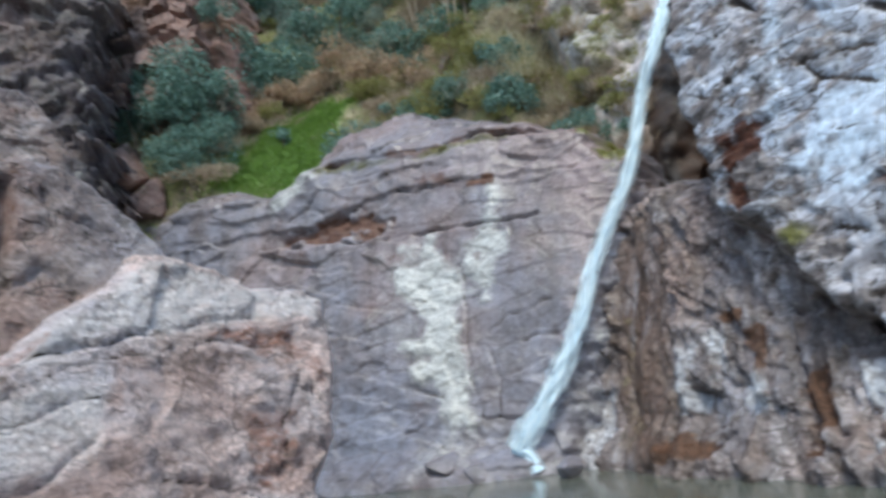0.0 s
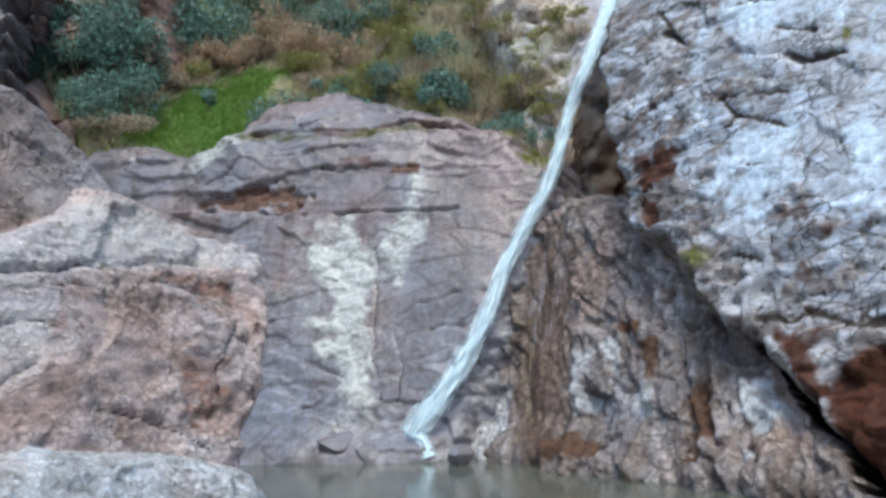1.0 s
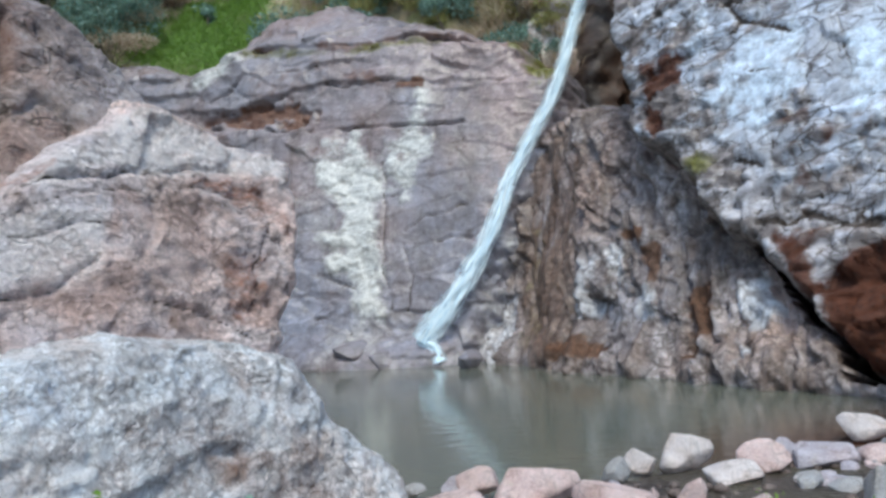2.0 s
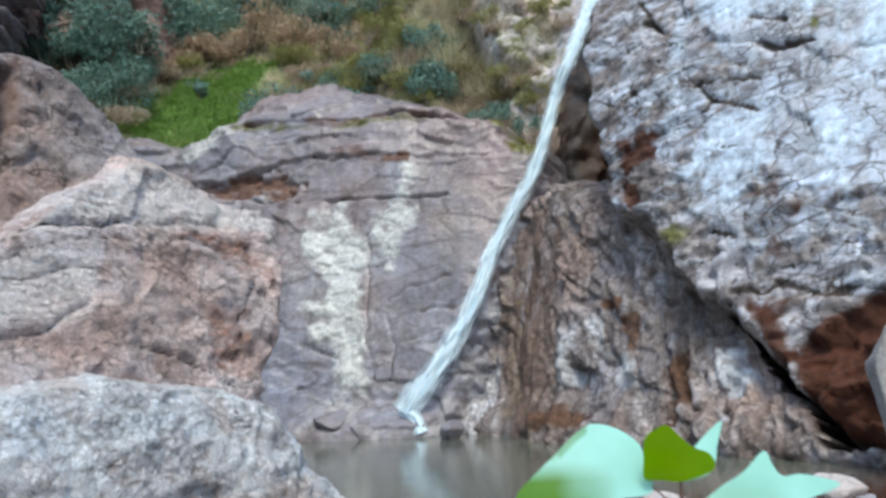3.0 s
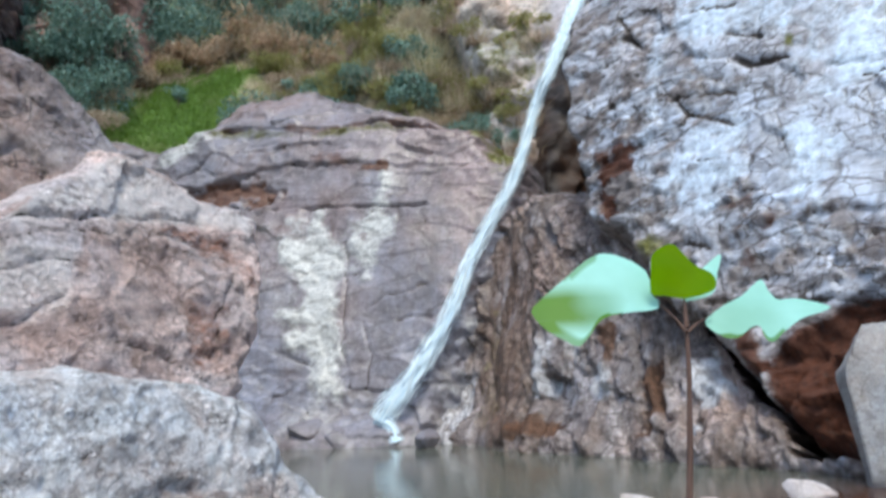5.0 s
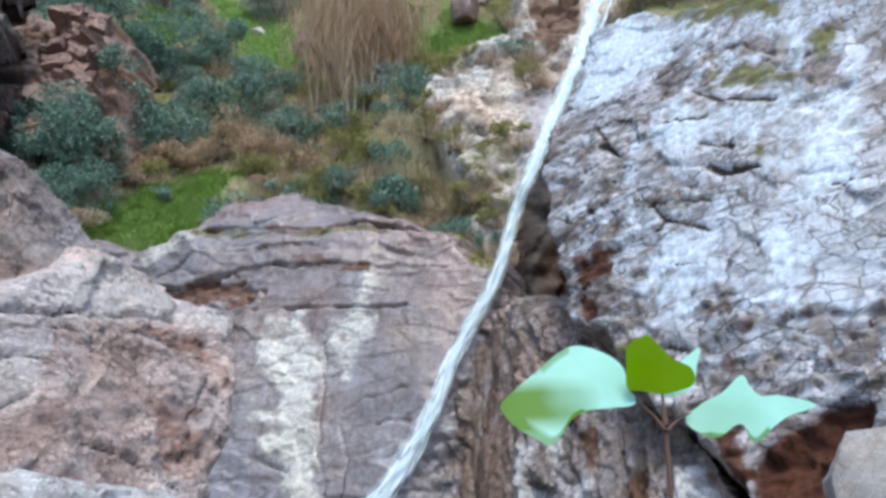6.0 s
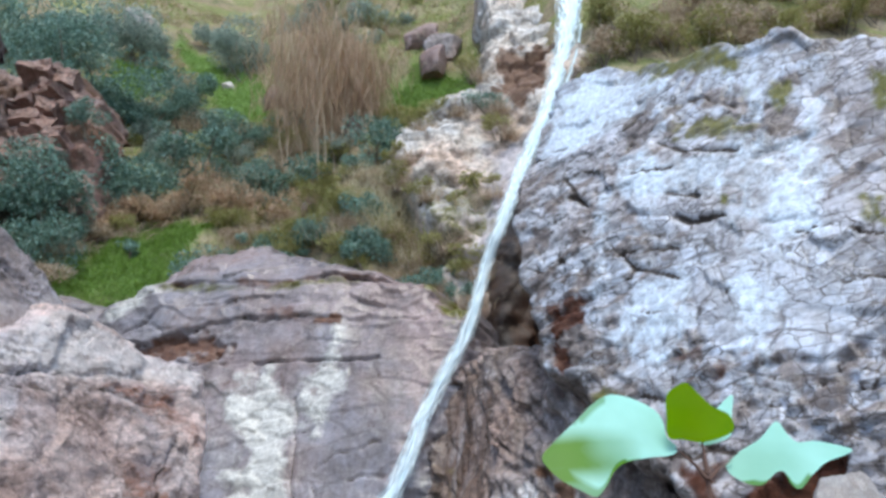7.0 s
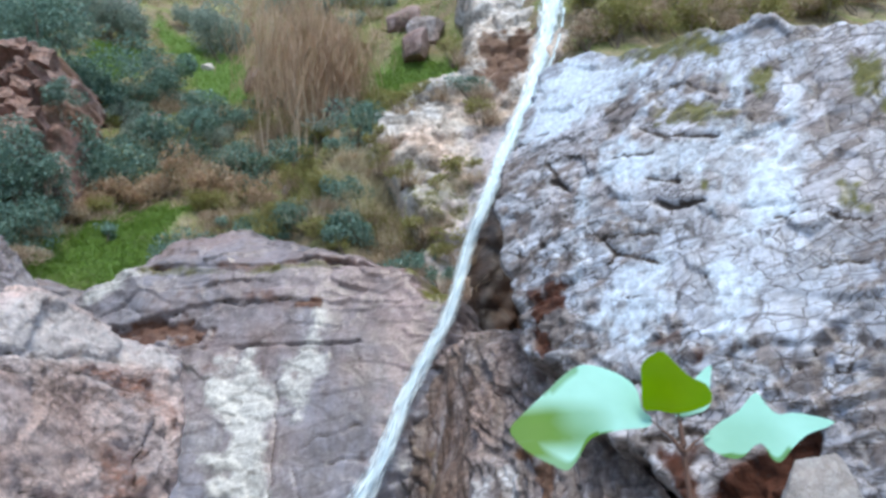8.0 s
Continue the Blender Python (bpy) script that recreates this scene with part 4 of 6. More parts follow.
    wash = smooth(0.0, 0.5, fbm(u * 2.6, v * 0.22, 5, 3, 84))
    washed = sum(a * patch(u, v, outline, 0.12, 0.16, 100 + n) for n, (a, outline) in enumerate(WASHED))
    k["pale"] = (0.45 * wash * (1 - low) * smooth(-0.3, 0.4, fbm(u * 1.1, v * 1.1, 8, 4, 93)) + washed * (0.75 + 0.25 * wash)) * (1 - 0.5 * k["pink"]) * (1 - 0.75 * low)
    return k


CLIFF_OUTLINE = [(4.70, 0.22), (4.36, 0.33), (4.04, 0.69), (3.87, 0.92), (3.24, 1.48), (2.93, 1.70), (2.45, 2.21), (2.03, 2.79), (1.50, 3.04), (1.25, 3.75), (1.04, 4.30), (0.89, 4.83), (0.74, 5.39), (0.58, 6.11), (0.71, 6.64), (0.91, 7.41), (1.10, 8.37), (1.75, 8.60), (2.45, 8.23), (3.38, 7.82), (4.37, 7.41), (5.15, 7.16), (5.81, 6.65), (6.30, 6.30), (7.34, 5.54), (7.21, 3.18), (6.62, 0.90), (6.14, -0.06)]
rock_face("pale_cliff", P_CLIFF, CLIFF_OUTLINE, 0.034, cliff_relief, cliff_masks, PALE, "pale bluish fractured cliff with rusty patches", "cliff", 3, deep=2.2, fold=0.09, edge=0.1, grow=0.04)


def gully_relief(u, v):
    w = v + 0.3 * fbm(u * 0.8, v * 0.8, 0, 3, 92)
    rnd, gap = blocky(u, w, 0.8, 93, 0.5)
    return 0.3 * fbm(u * 0.5, v * 0.5, 0, 5, 91) + 0.28 * (rnd - 0.5) - 0.08 * (1 - smooth(0, 0.12, gap)) + 0.05 * fbm(u * 5, v * 5, 0, 4, 94)


def gully_masks(u, v):
    k = zero(u, v)
    k["moss"] = 0.6 * patch(u, v, [(0.72, 8.46), (1.76, 8.25), (1.48, 6.99), (0.99, 5.89), (0.28, 6.00), (-0.03, 7.26)], 0.4, 0.5, 95)
    k["pink"] = 0.8 * patch(u, v, [(1.66, 9.75), (2.91, 10.06), (2.27, 8.32), (1.84, 6.92), (1.34, 5.03), (0.93, 6.18), (1.37, 7.65)], 0.25, 0.3, 98)
    k["rust"] = 0.95 * patch(u, v, [(1.90, 13.30), (2.85, 13.54), (3.60, 13.30), (3.17, 11.71), (2.41, 11.02), (1.71, 11.88)], 0.2, 0.2, 96)
    k["dark"] = 0.95 * patch(u, v, [(4.28, 14.72), (4.88, 15.10), (4.76, 12.94), (4.22, 12.12), (4.04, 13.17)], 0.2, 0.15, 97)
    return k


GULLY_OUTLINE = [(-0.92, 10.35), (-0.25, 11.71), (1.11, 12.29), (1.77, 14.42), (1.29, 17.70), (5.74, 16.65), (4.42, 12.55), (3.35, 10.40), (2.66, 8.72), (2.06, 7.00), (1.66, 5.89), (1.48, 5.11), (1.20, 4.00), (0.80, 3.44), (0.30, 5.44), (0.74, 6.96), (-0.08, 8.27)]
rock_face("gully_rock", P_GULLY, GULLY_OUTLINE, 0.06, gully_relief, gully_masks, CREAM, "cream coloured rock steps beside the waterfall", "rock", 4, deep=1.5, back_out=0.05)


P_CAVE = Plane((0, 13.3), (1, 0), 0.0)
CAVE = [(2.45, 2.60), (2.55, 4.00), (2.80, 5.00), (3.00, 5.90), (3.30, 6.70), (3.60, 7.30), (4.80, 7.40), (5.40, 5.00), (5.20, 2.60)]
rock_face("cave_rock", P_CAVE, CAVE, 0.06, lambda u, v: 0.25 * fbm(u, v, 0, 4, 191) + 0.22 * facets(u, v, 0.5, 193, 1.6, 1.0, 0.12)[0], lambda u, v: dict(zero(u, v), rust=0.5 + 0.5 * fbm(u * 2, v * 2, 0, 3, 192)), CAVERN, "wet brown rock inside the hollow, shade in its colour", "rock", 5)


# ---- near boulders ----
def lumps(u, v, seed):
    """Small embedded stones and pits."""
    f1, f2, rnd, tilt = cells(u * 11 + 0.4 * fbm(u * 9, v * 9, 0, 2, seed), v * 14, seed + 7)
    return 0.022 * (rnd > 0.55) * np.maximum(0.45 - f1, 0) * 2 - 0.03 * (rnd < 0.12) * np.maximum(0.3 - f1, 0) * 2.5


def boulder_relief(seed, size, beds=1.0, crumbs=0.0, joints=(), calm=None, chop=0.06):
    def relief(u, v):
        busy = 1 - 0.8 * calm(u, v) if calm else 1.0
        rnd, gap = facets(u, v, size, seed + 1, 0.7, 0.9, 0.12)
        w = v - 0.15 * u + 0.06 * fbm(u * 2, v * 2, 0, 3, seed + 5)
        strata = beds * 0.012 * np.sin(w * 26 + 3 * fbm(u * 1.5, v * 1.5, 0, 3, seed + 6))
        r = 0.035 * fbm(u * 1.3, v * 1.3, 0, 2, seed) + chop * rnd + busy * (strata + 0.008 * fbm(u * 9, v * 9, 0, 3, seed + 3) + lumps(u, v, seed))
        if crumbs:
            a, b = facets(u, v, 0.15, seed + 8, 0.7, 1.2, 0.15)
            c, d = facets(u, v, 0.06, seed + 9, 0.8, 1.2, 0.15)
            patchy = smooth(-0.4, 0.3, fbm(u * 2.2, v * 2.2, 7, 3, seed + 10))
            r = r + busy * crumbs * (0.045 * a - 0.012 * (1 - smooth(0, 0.08, b)) + patchy * (0.02 * c - 0.006 * (1 - smooth(0, 0.12, d))))
        for line, width, depth in joints:
            r = r - depth * crack(u, v, line, width, seed, 0.02)
        return r
    return relief


MAIN_JOINTS = [
    ([(-1.72, 1.61), (-1.57, 1.68), (-1.27, 1.73), (-1.18, 1.78), (-0.75, 1.84), (-0.49, 1.87)], 0.022, 0.035),
    ([(-1.73, 1.54), (-1.48, 1.60), (-1.08, 1.71), (-0.78, 1.74)], 0.013, 0.014),
    ([(-1.73, 1.49), (-1.60, 1.48), (-1.32, 1.50), (-1.24, 1.48)], 0.015, 0.018),
    ([(-2.20, 1.13), (-1.77, 1.23), (-1.69, 1.24), (-1.52, 1.27), (-1.35, 1.35)], 0.02, 0.022),
    ([(-1.32, 1.25), (-1.03, 1.16), (-0.73, 1.06), (-0.61, 0.99)], 0.020, 0.028),
    ([(-0.49, 1.87), (-0.36, 1.76), (-0.32, 1.63), (-0.32, 1.43)], 0.016, 0.02),
    ([(-0.78, 1.74), (-0.45, 1.71), (-0.36, 1.63), (-0.47, 1.36), (-0.57, 1.12)], 0.02, 0.022),
]


def main_masks(u, v):
    k = zero(u, v)
    shreds = smooth(-0.3, 0.35, fbm(u * 6, v * 9, 9, 4, 105))
    k["rust"] = 0.6 * patch(u, v, [(-0.86, 1.80), (-0.53, 1.83), (-0.32, 1.76), (-0.21, 1.58), (-0.26, 1.40), (-0.34, 1.52), (-0.43, 1.70), (-0.71, 1.74)], 0.08, 0.05, 101) + 0.45 * patch(u, v, [(-1.75, 1.76), (-1.55, 1.75), (-1.44, 1.82), (-1.55, 1.74), (-1.75, 1.60)], 0.02, 0.03, 106) + 0.5 * patch(u, v, [(-0.72, 1.41), (-0.41, 1.43), (-0.46, 1.18), (-0.68, 1.06), (-0.79, 1.17)], 0.05, 0.06, 107)
    k["pink"] = (0.85 * patch(u, v, [(-1.21, 1.64), (-0.78, 1.73), (-0.39, 1.65), (-0.36, 1.36), (-0.40, 1.00), (-1.03, 1.02), (-1.80, 1.02), (-2.20, 1.02), (-2.20, 1.14), (-1.78, 1.21), (-1.50, 1.26), (-1.29, 1.38)], 0.06, 0.08, 102) + 0.3 * patch(u, v, [(-1.49, 1.71), (-0.89, 1.80), (-0.80, 1.75), (-1.50, 1.63)], 0.03, 0.03, 108)) * (0.45 + 0.55 * shreds)
    k["pale"] = 0.6 * patch(u, v, [(-1.56, 1.70), (-1.36, 1.88), (-0.97, 2.12), (-0.90, 2.15), (-0.48, 2.05), (-0.28, 2.03), (-0.04, 1.97), (-0.18, 1.81), (-0.56, 1.86), (-0.86, 1.81), (-1.18, 1.78), (-1.47, 1.70)], 0.04, 0.04, 103) + 0.5 * patch(u, v, [(-2.1, 1.50), (-1.73, 1.54), (-1.27, 1.63), (-1.27, 1.49), (-1.38, 1.35), (-1.52, 1.27), (-2.1, 1.20)], 0.05, 0.06, 104)
    k["dark"] = 0.75 * sum(crack(u, v, line, 0.55 * width, 120, 0.02) for line, width, depth in MAIN_JOINTS)
    return k


def main_calm(u, v):
    return patch(u, v, [(-2.31, 1.57), (-1.12, 1.76), (-0.71, 2.11), (-0.38, 2.03), (-1.06, 1.76), (-1.15, 1.49), (-1.45, 1.34), (-2.33, 1.16)], 0.06, 0.06, 109)


def lower_masks(u, v):
    k = zero(u, v)
    k["pale"] = 0.45 + 0.3 * fbm(u * 1.5, v * 1.5, 0, 4, 131)
    k["rust"] = 0.6 * patch(u, v, [(-1.22, 0.50), (-1.06, 0.46), (-1.10, 0.39), (-1.16, 0.40)], 0.02, 0.02, 134)
    k["pink"] = 0.6 * smooth(0.0, 0.45, fbm(u * 2.4, v * 3.2, 5, 4, 132)) + 0.3 * smooth(0.1, 0.4, fbm(u * 9, v * 9, 6, 3, 133))
    return k


def plain_masks(seed, pale=0.3, rust=0.3):
    def masks(u, v):
        k = zero(u, v)
        k["pale"] = pale * (0.5 + 0.5 * fbm(u * 1.5, v * 1.5, 0, 4, seed))
        k["rust"] = rust * (0.5 + 0.5 * fbm(u * 1.2, v * 1.2, 5, 4, seed))
        return k
    return masks


UPPER = [(-2.15, 2.44), (-1.57, 2.62), (-1.40, 2.67), (-1.24, 2.66), (-1.12, 2.59), (-1.02, 2.49), (-0.91, 2.35), (-0.80, 2.22), (-0.95, 2.14), (-1.14, 1.99), (-1.42, 1.80), (-1.53, 1.71), (-1.69, 1.59), (-2.22, 1.32)]
UPPER_JOINTS = [([(-1.48, 2.63), (-1.50, 2.25), (-1.55, 2.01), (-1.60, 1.80)], 0.05, 0.1), ([(-1.53, 2.07), (-1.42, 2.11), (-1.35, 2.16), (-1.21, 2.05)], 0.03, 0.05), ([(-1.31, 2.58), (-1.27, 2.44), (-1.17, 2.41), (-1.06, 2.38)], 0.025, 0.04), ([(-1.75, 2.19), (-1.61, 2.22), (-1.53, 2.18)], 0.02, 0.03)]
MAIN = [(-2.23, 1.41), (-1.71, 1.66), (-1.56, 1.77), (-1.36, 1.91), (-1.14, 2.03), (-0.99, 2.13), (-0.91, 2.17), (-0.79, 2.15), (-0.50, 2.06), (-0.44, 2.01), (-0.28, 2.04), (-0.12, 2.01), (-0.06, 1.92), (-0.14, 1.62), (-0.26, 1.28), (-0.43, 1.09), (-0.44, 0.94), (-0.59, 0.72), (-1.40, 0.78), (-2.28, 0.80)]
LOWER_JOINTS = [([(-1.22, 0.50), (-1.05, 0.47), (-0.9, 0.45)], 0.03, 0.025), ([(-1.22, 0.50), (-1.16, 0.39)], 0.03, 0.025), ([(-1.75, 0.80), (-1.45, 0.74), (-1.3, 0.66), (-1.38, 0.60)], 0.025, 0.02), ([(-1.1, 0.72), (-0.8, 0.66), (-0.6, 0.6)], 0.02, 0.015), ([(-2.0, 0.62), (-1.6, 0.58)], 0.02, 0.015), ([(-0.8, 0.40), (-0.5, 0.33), (-0.3, 0.25)], 0.02, 0.015)]
LOWER = [(-2.34, 0.91), (-1.91, 0.96), (-1.70, 1.00), (-1.47, 1.04), (-1.14, 0.97), (-0.81, 0.91), (-0.62, 0.84), (-0.52, 0.70), (-0.44, 0.54), (-0.33, 0.46), (-0.21, 0.34), (-0.12, 0.20), (-0.15, 0.08), (-0.29, -0.12), (-1.46, -0.05), (-2.40, 0.20)]
rock_face("upper_boulder", P_NEAR, UPPER, 0.018, boulder_relief(110, 0.6, 0.3, 0.18, UPPER_JOINTS, chop=0.035), plain_masks(111, 0.3, 0.7), ROSE, "large rounded reddish pink boulder", "boulder", 11, 0.1, 0.7, 0.03, -0.12, grow=0.1)
rock_face("main_boulder", P_NEAR, MAIN, 0.015, boulder_relief(120, 0.5, 0.6, 0.35, MAIN_JOINTS, main_calm, 0.04), main_masks, PINK, "large pinkish boulder with pale top and rusty edge", "boulder", 12, 0.1, 0.8, 0.025, grow=0.03)
rock_face("lower_boulder", P_NEAR, LOWER, 0.015, boulder_relief(130, 0.4, 0.4, 0.32, LOWER_JOINTS, chop=0.03), lower_masks, GREY, "pale blue grey pitted boulder at the water", "boulder", 13, 0.14, 0.9, 0.025, 0.22)


# ---- the waterfall ----
def ribbon(points, widths, thin, seed):
    """A strip of water along a path of places, bulged across, with its run in metres and its place across."""
    pts = [Vector(p) for p in points]
    fine, wid, run = [], [], [0.0]
    for n in range(len(pts) - 1):
        a, b, c, d = pts[max(n - 1, 0)], pts[n], pts[n + 1], pts[min(n + 2, len(pts) - 1)]
        for k in range(12):
            t = k / 12
            fine.append(0.5 * ((2 * b) + (c - a) * t + (2 * a - 5 * b + 4 * c - d) * t * t + (3 * b - a - 3 * c + d) * t**3))
            wid.append(widths[n] * (1 - t) + widths[n + 1] * t)
    fine.append(pts[-1]), wid.append(widths[-1])
    for a, b in zip(fine, fine[1:]):
        run.append(run[-1] + (b - a).length)
    verts, faces, att = [], [], {"run": [], "across": [], "thin": []}
    cols = 13
    for n, p in enumerate(fine):
        side = (fine[min(n + 1, len(fine) - 1)] - fine[max(n - 1, 0)]).cross(Vector((0, 1, 0.2))).normalized()
        for c in range(cols):
            s = c / (cols - 1) * 2 - 1
            jag = 1 + 0.09 * noise.noise(Vector((run[n] * 2.2, s * 2, seed)))
            out = 0.16 * wid[n] * (1 - s * s) + 0.05 * noise.noise(Vector((run[n] * 3, s * 4, seed + 9)))
            verts.append(p + side * (-s) * wid[n] * 0.5 * jag + Vector((0, -out, 0)))
            att["run"].append(run[n]), att["across"].append(s), att["thin"].append(thin)
    for n in range(len(fine) - 1):
        for c in range(cols - 1):
            a = n * cols + c
            faces.append((a, a + 1, a + cols + 1, a + cols))
    return mesh_of("water", verts, faces, FALL, True, att)


def fall_place(uv):
    return [tuple(P_SLAB.place(u, v, 0.25)) for u, v in uv]


def high_place(uv):
    return [tuple(P_GULLY.place(u, v, 0.3)) for u, v in uv]


fall = thing("waterfall", "narrow white waterfall sliding down the rock", "waterfall")
HIGH_RUN = [(4.11, 15.07), (3.92, 13.73), (3.56, 12.07), (3.03, 10.23), (2.42, 8.64)]
MAIN_RUN = [(2.54, 6.59), (2.17, 5.62), (1.93, 4.70)] + [(1.73, 4.14), (1.40, 3.54), (1.03, 2.81), (0.75, 2.04), (0.41, 1.39), (0.06, 0.85), (-0.23, 0.49), (-0.37, 0.30)]
part("main_stream", ribbon(high_place(HIGH_RUN) + fall_place(MAIN_RUN), [1.0, 0.8, 0.58, 0.46, 0.4, 0.32, 0.28, 0.28, 0.3, 0.3, 0.32, 0.34, 0.38, 0.44, 0.5, 0.46], 0.25, 1), fall)
part("side_stream", ribbon(high_place([(4.24, 13.63), (3.94, 12.20), (3.36, 10.56), (2.72, 8.94)]), [0.16, 0.14, 0.16, 0.1], 0.5, 5), fall)
part("foot_spill", ribbon(fall_place([(-0.47, 0.33), (-0.21, 0.24), (-0.11, 0.13), (-0.06, 0.00)]), [0.12, 0.22, 0.2, 0.26], 0.1, 7), fall)

# ---- rock outcrops on the hillside and the side cliff ----
P_SIDE = Plane((-7.5, 13.0), (1.0, 0.3), 0.25)
P_RED = Plane((-6.2, 14.2), (1.0, -0.1), 0.3)


def outcrop_relief(seed, size, amount):
    def relief(u, v):
        w = v + 0.25 * fbm(u * 0.8, v * 0.8, 0, 3, seed)
        rnd, gap = blocky(u, w, size, seed + 1, 0.55, 0.25)
        small, slit = blocky(u, w, 0.4 * size, seed + 4, 0.6, 0.4)
        return 0.35 * amount * (small - 0.5) - 0.05 * (1 - smooth(0, 0.12, slit)) + 0.25 * fbm(u * 0.5, v * 0.5, 0, 4, seed + 2) + amount * (rnd - 0.5) - 0.12 * (1 - smooth(0, 0.12, gap)) + 0.06 * fbm(u * 4, v * 4, 0, 4, seed + 3)
    return relief


SIDE = [(-7.61, 14.42), (-0.64, 14.29), (-0.57, 10.55), (-0.77, 8.69), (-0.40, 7.09), (-0.50, 6.36), (-1.60, 6.67), (-6.15, 6.00)]
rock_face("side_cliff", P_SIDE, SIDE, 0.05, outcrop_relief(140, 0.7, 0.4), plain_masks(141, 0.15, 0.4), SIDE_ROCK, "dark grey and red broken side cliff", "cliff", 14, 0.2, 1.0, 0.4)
BACK = [(-1.40, 6.05), (-0.01, 6.32), (0.24, 6.23), (0.42, 6.01), (0.46, 5.65), (0.42, 5.23), (-0.18, 4.6), (-1.45, 4.5)]
rock_face("back_rock", P_NEAR, BACK, 0.025, boulder_relief(150, 0.8, 0.35, 0.8, [([(-1.4, 5.6), (-0.3, 5.62), (0.45, 5.6)], 0.05, 0.12)]), plain_masks(151, 0.5, 0.3), ROSE, "rounded layered grey pink rock behind the boulders", "rock", 15, 0.15, 0.9, 0.05, -3.5, grow=0.08)
OUTCROP = [(-5.85, 14.67), (-4.54, 14.84), (-2.98, 14.22), (-1.77, 14.14), (-0.89, 12.85), (-0.59, 10.81), (-0.67, 9.22), (-2.12, 8.94), (-3.89, 9.05)]
outcrop = thing("red_outcrop", "red brown blocky rock outcrop between bushes", "rock")
face = rock_face("rock_face", P_RED, OUTCROP, 0.06, outcrop_relief(160, 0.75, 0.3), plain_masks(161, 0.1, 0.8), RED, "", "", 16, back_out=-0.25)
face.parent = outcrop


def block_mesh(seed, w, h, d):
    """An angular block of broken rock."""
    rng = random.Random(seed)
    bm = bmesh.new()
    bmesh.ops.create_cube(bm, size=1)
    bmesh.ops.subdivide_edges(bm, edges=bm.edges[:], cuts=3, use_grid_fill=True)
    for v in bm.verts:
        n = Vector((seed * 1.7, 0, 0))
        v.co += 0.2 * Vector(noise.noise_vector(v.co * 1.4 + n)) + 0.07 * Vector(noise.noise_vector(v.co * 4 + n))
        v.co = Vector((v.co.x * w, v.co.y * d, v.co.z * h))
    me = bpy.data.meshes.new("block")
    bm.to_mesh(me), bm.free()
    me.materials.append(RED)
    return me


rng = random.Random(166)
(u0, v0), (u1, v1) = [(-2.80, 9.26), (-1.48, 14.00)]
for n in range(46):
    w, h = rng.uniform(0.3, 1.1), rng.uniform(0.18, 0.55)
    place = P_RED.place(rng.uniform(u0, u1), rng.uniform(v0, v1), rng.uniform(-0.35, 0.12))
    ob = part("block", block_mesh(170 + n, w, h, rng.uniform(0.5, 0.9)), outcrop)
    ob.matrix_world = pose(*place, rng.uniform(-35, 5), rng.uniform(-16, 16), rng.uniform(-35, 25))


# ---- plants ----
def leaves_mesh(name, centres, size, material, seed, up=0.4, aspect=0.45, droop=None, fold=1.0):
    """Many small folded leaves: one diamond of two faces each."""
    rng = np.random.default_rng(seed)
    n = len(centres)
    along = rng.normal(size=(n, 3)) + (np.array(droop) if droop is not None else 0)
    along /= np.linalg.norm(along, axis=1, keepdims=True)
    normal = rng.normal(size=(n, 3)) + (0, 0, up * 2)
    side = np.cross(along, normal)
    side /= np.linalg.norm(side, axis=1, keepdims=True) + 1e-9
    normal = np.cross(side, along)
    s = size * rng.uniform(0.6, 1.4, (n, 1))
    base, tip = centres - along * s / 2, centres + along * s / 2 - normal * s * 0.12 * fold
    mid = centres + normal * s * 0.08 * fold
    verts = np.stack([base, mid + side * s * aspect / 2, tip, mid - side * s * aspect / 2], 1).reshape(-1, 3)
    k = 4 * np.arange(n)[:, None]
    faces = np.concatenate([k + [0, 1, 2], k + [0, 2, 3]])
    return mesh_of(name, verts, faces, material, False)


def tubes_mesh(name, paths, radius, material, sides=4):
    verts, faces = [], []
    for path in paths:
        first = len(verts)
        for n, p in enumerate(path):
            r = radius * (1 - 0.75 * n / max(len(path) - 1, 1))
            for k in range(sides):
                a = 2 * math.pi * k / sides
                verts.append((p[0] + r * math.cos(a), p[1] + r * math.sin(a), p[2]))
        for n in range(len(path) - 1):
            for k in range(sides):
                a, b = first + n * sides + k, first + n * sides + (k + 1) % sides
                faces.append((a, b, b + sides, a + sides))
    return mesh_of(name, verts, faces, material)


def clump_points(rng, n, w, d, h, lobes=7):
    """Places in an uneven crown of several lobes, denser at their skins."""
    c = np.stack([rng.uniform(-0.5, 0.5, lobes) * w * 0.75, rng.uniform(-0.5, 0.5, lobes) * d * 0.75, rng.uniform(0.25, 0.8, lobes) * h], -1)
    r = rng.uniform(0.16, 0.34, lobes)
    pick = rng.integers(0, lobes, n)
    v = rng.normal(size=(n, 3))
    v /= np.linalg.norm(v, axis=1, keepdims=True)
    v *= rng.uniform(0.3, 1.05, (n, 1)) ** 0.6
    return c[pick] + v * r[pick, None] * np.array([w, d, h]), c


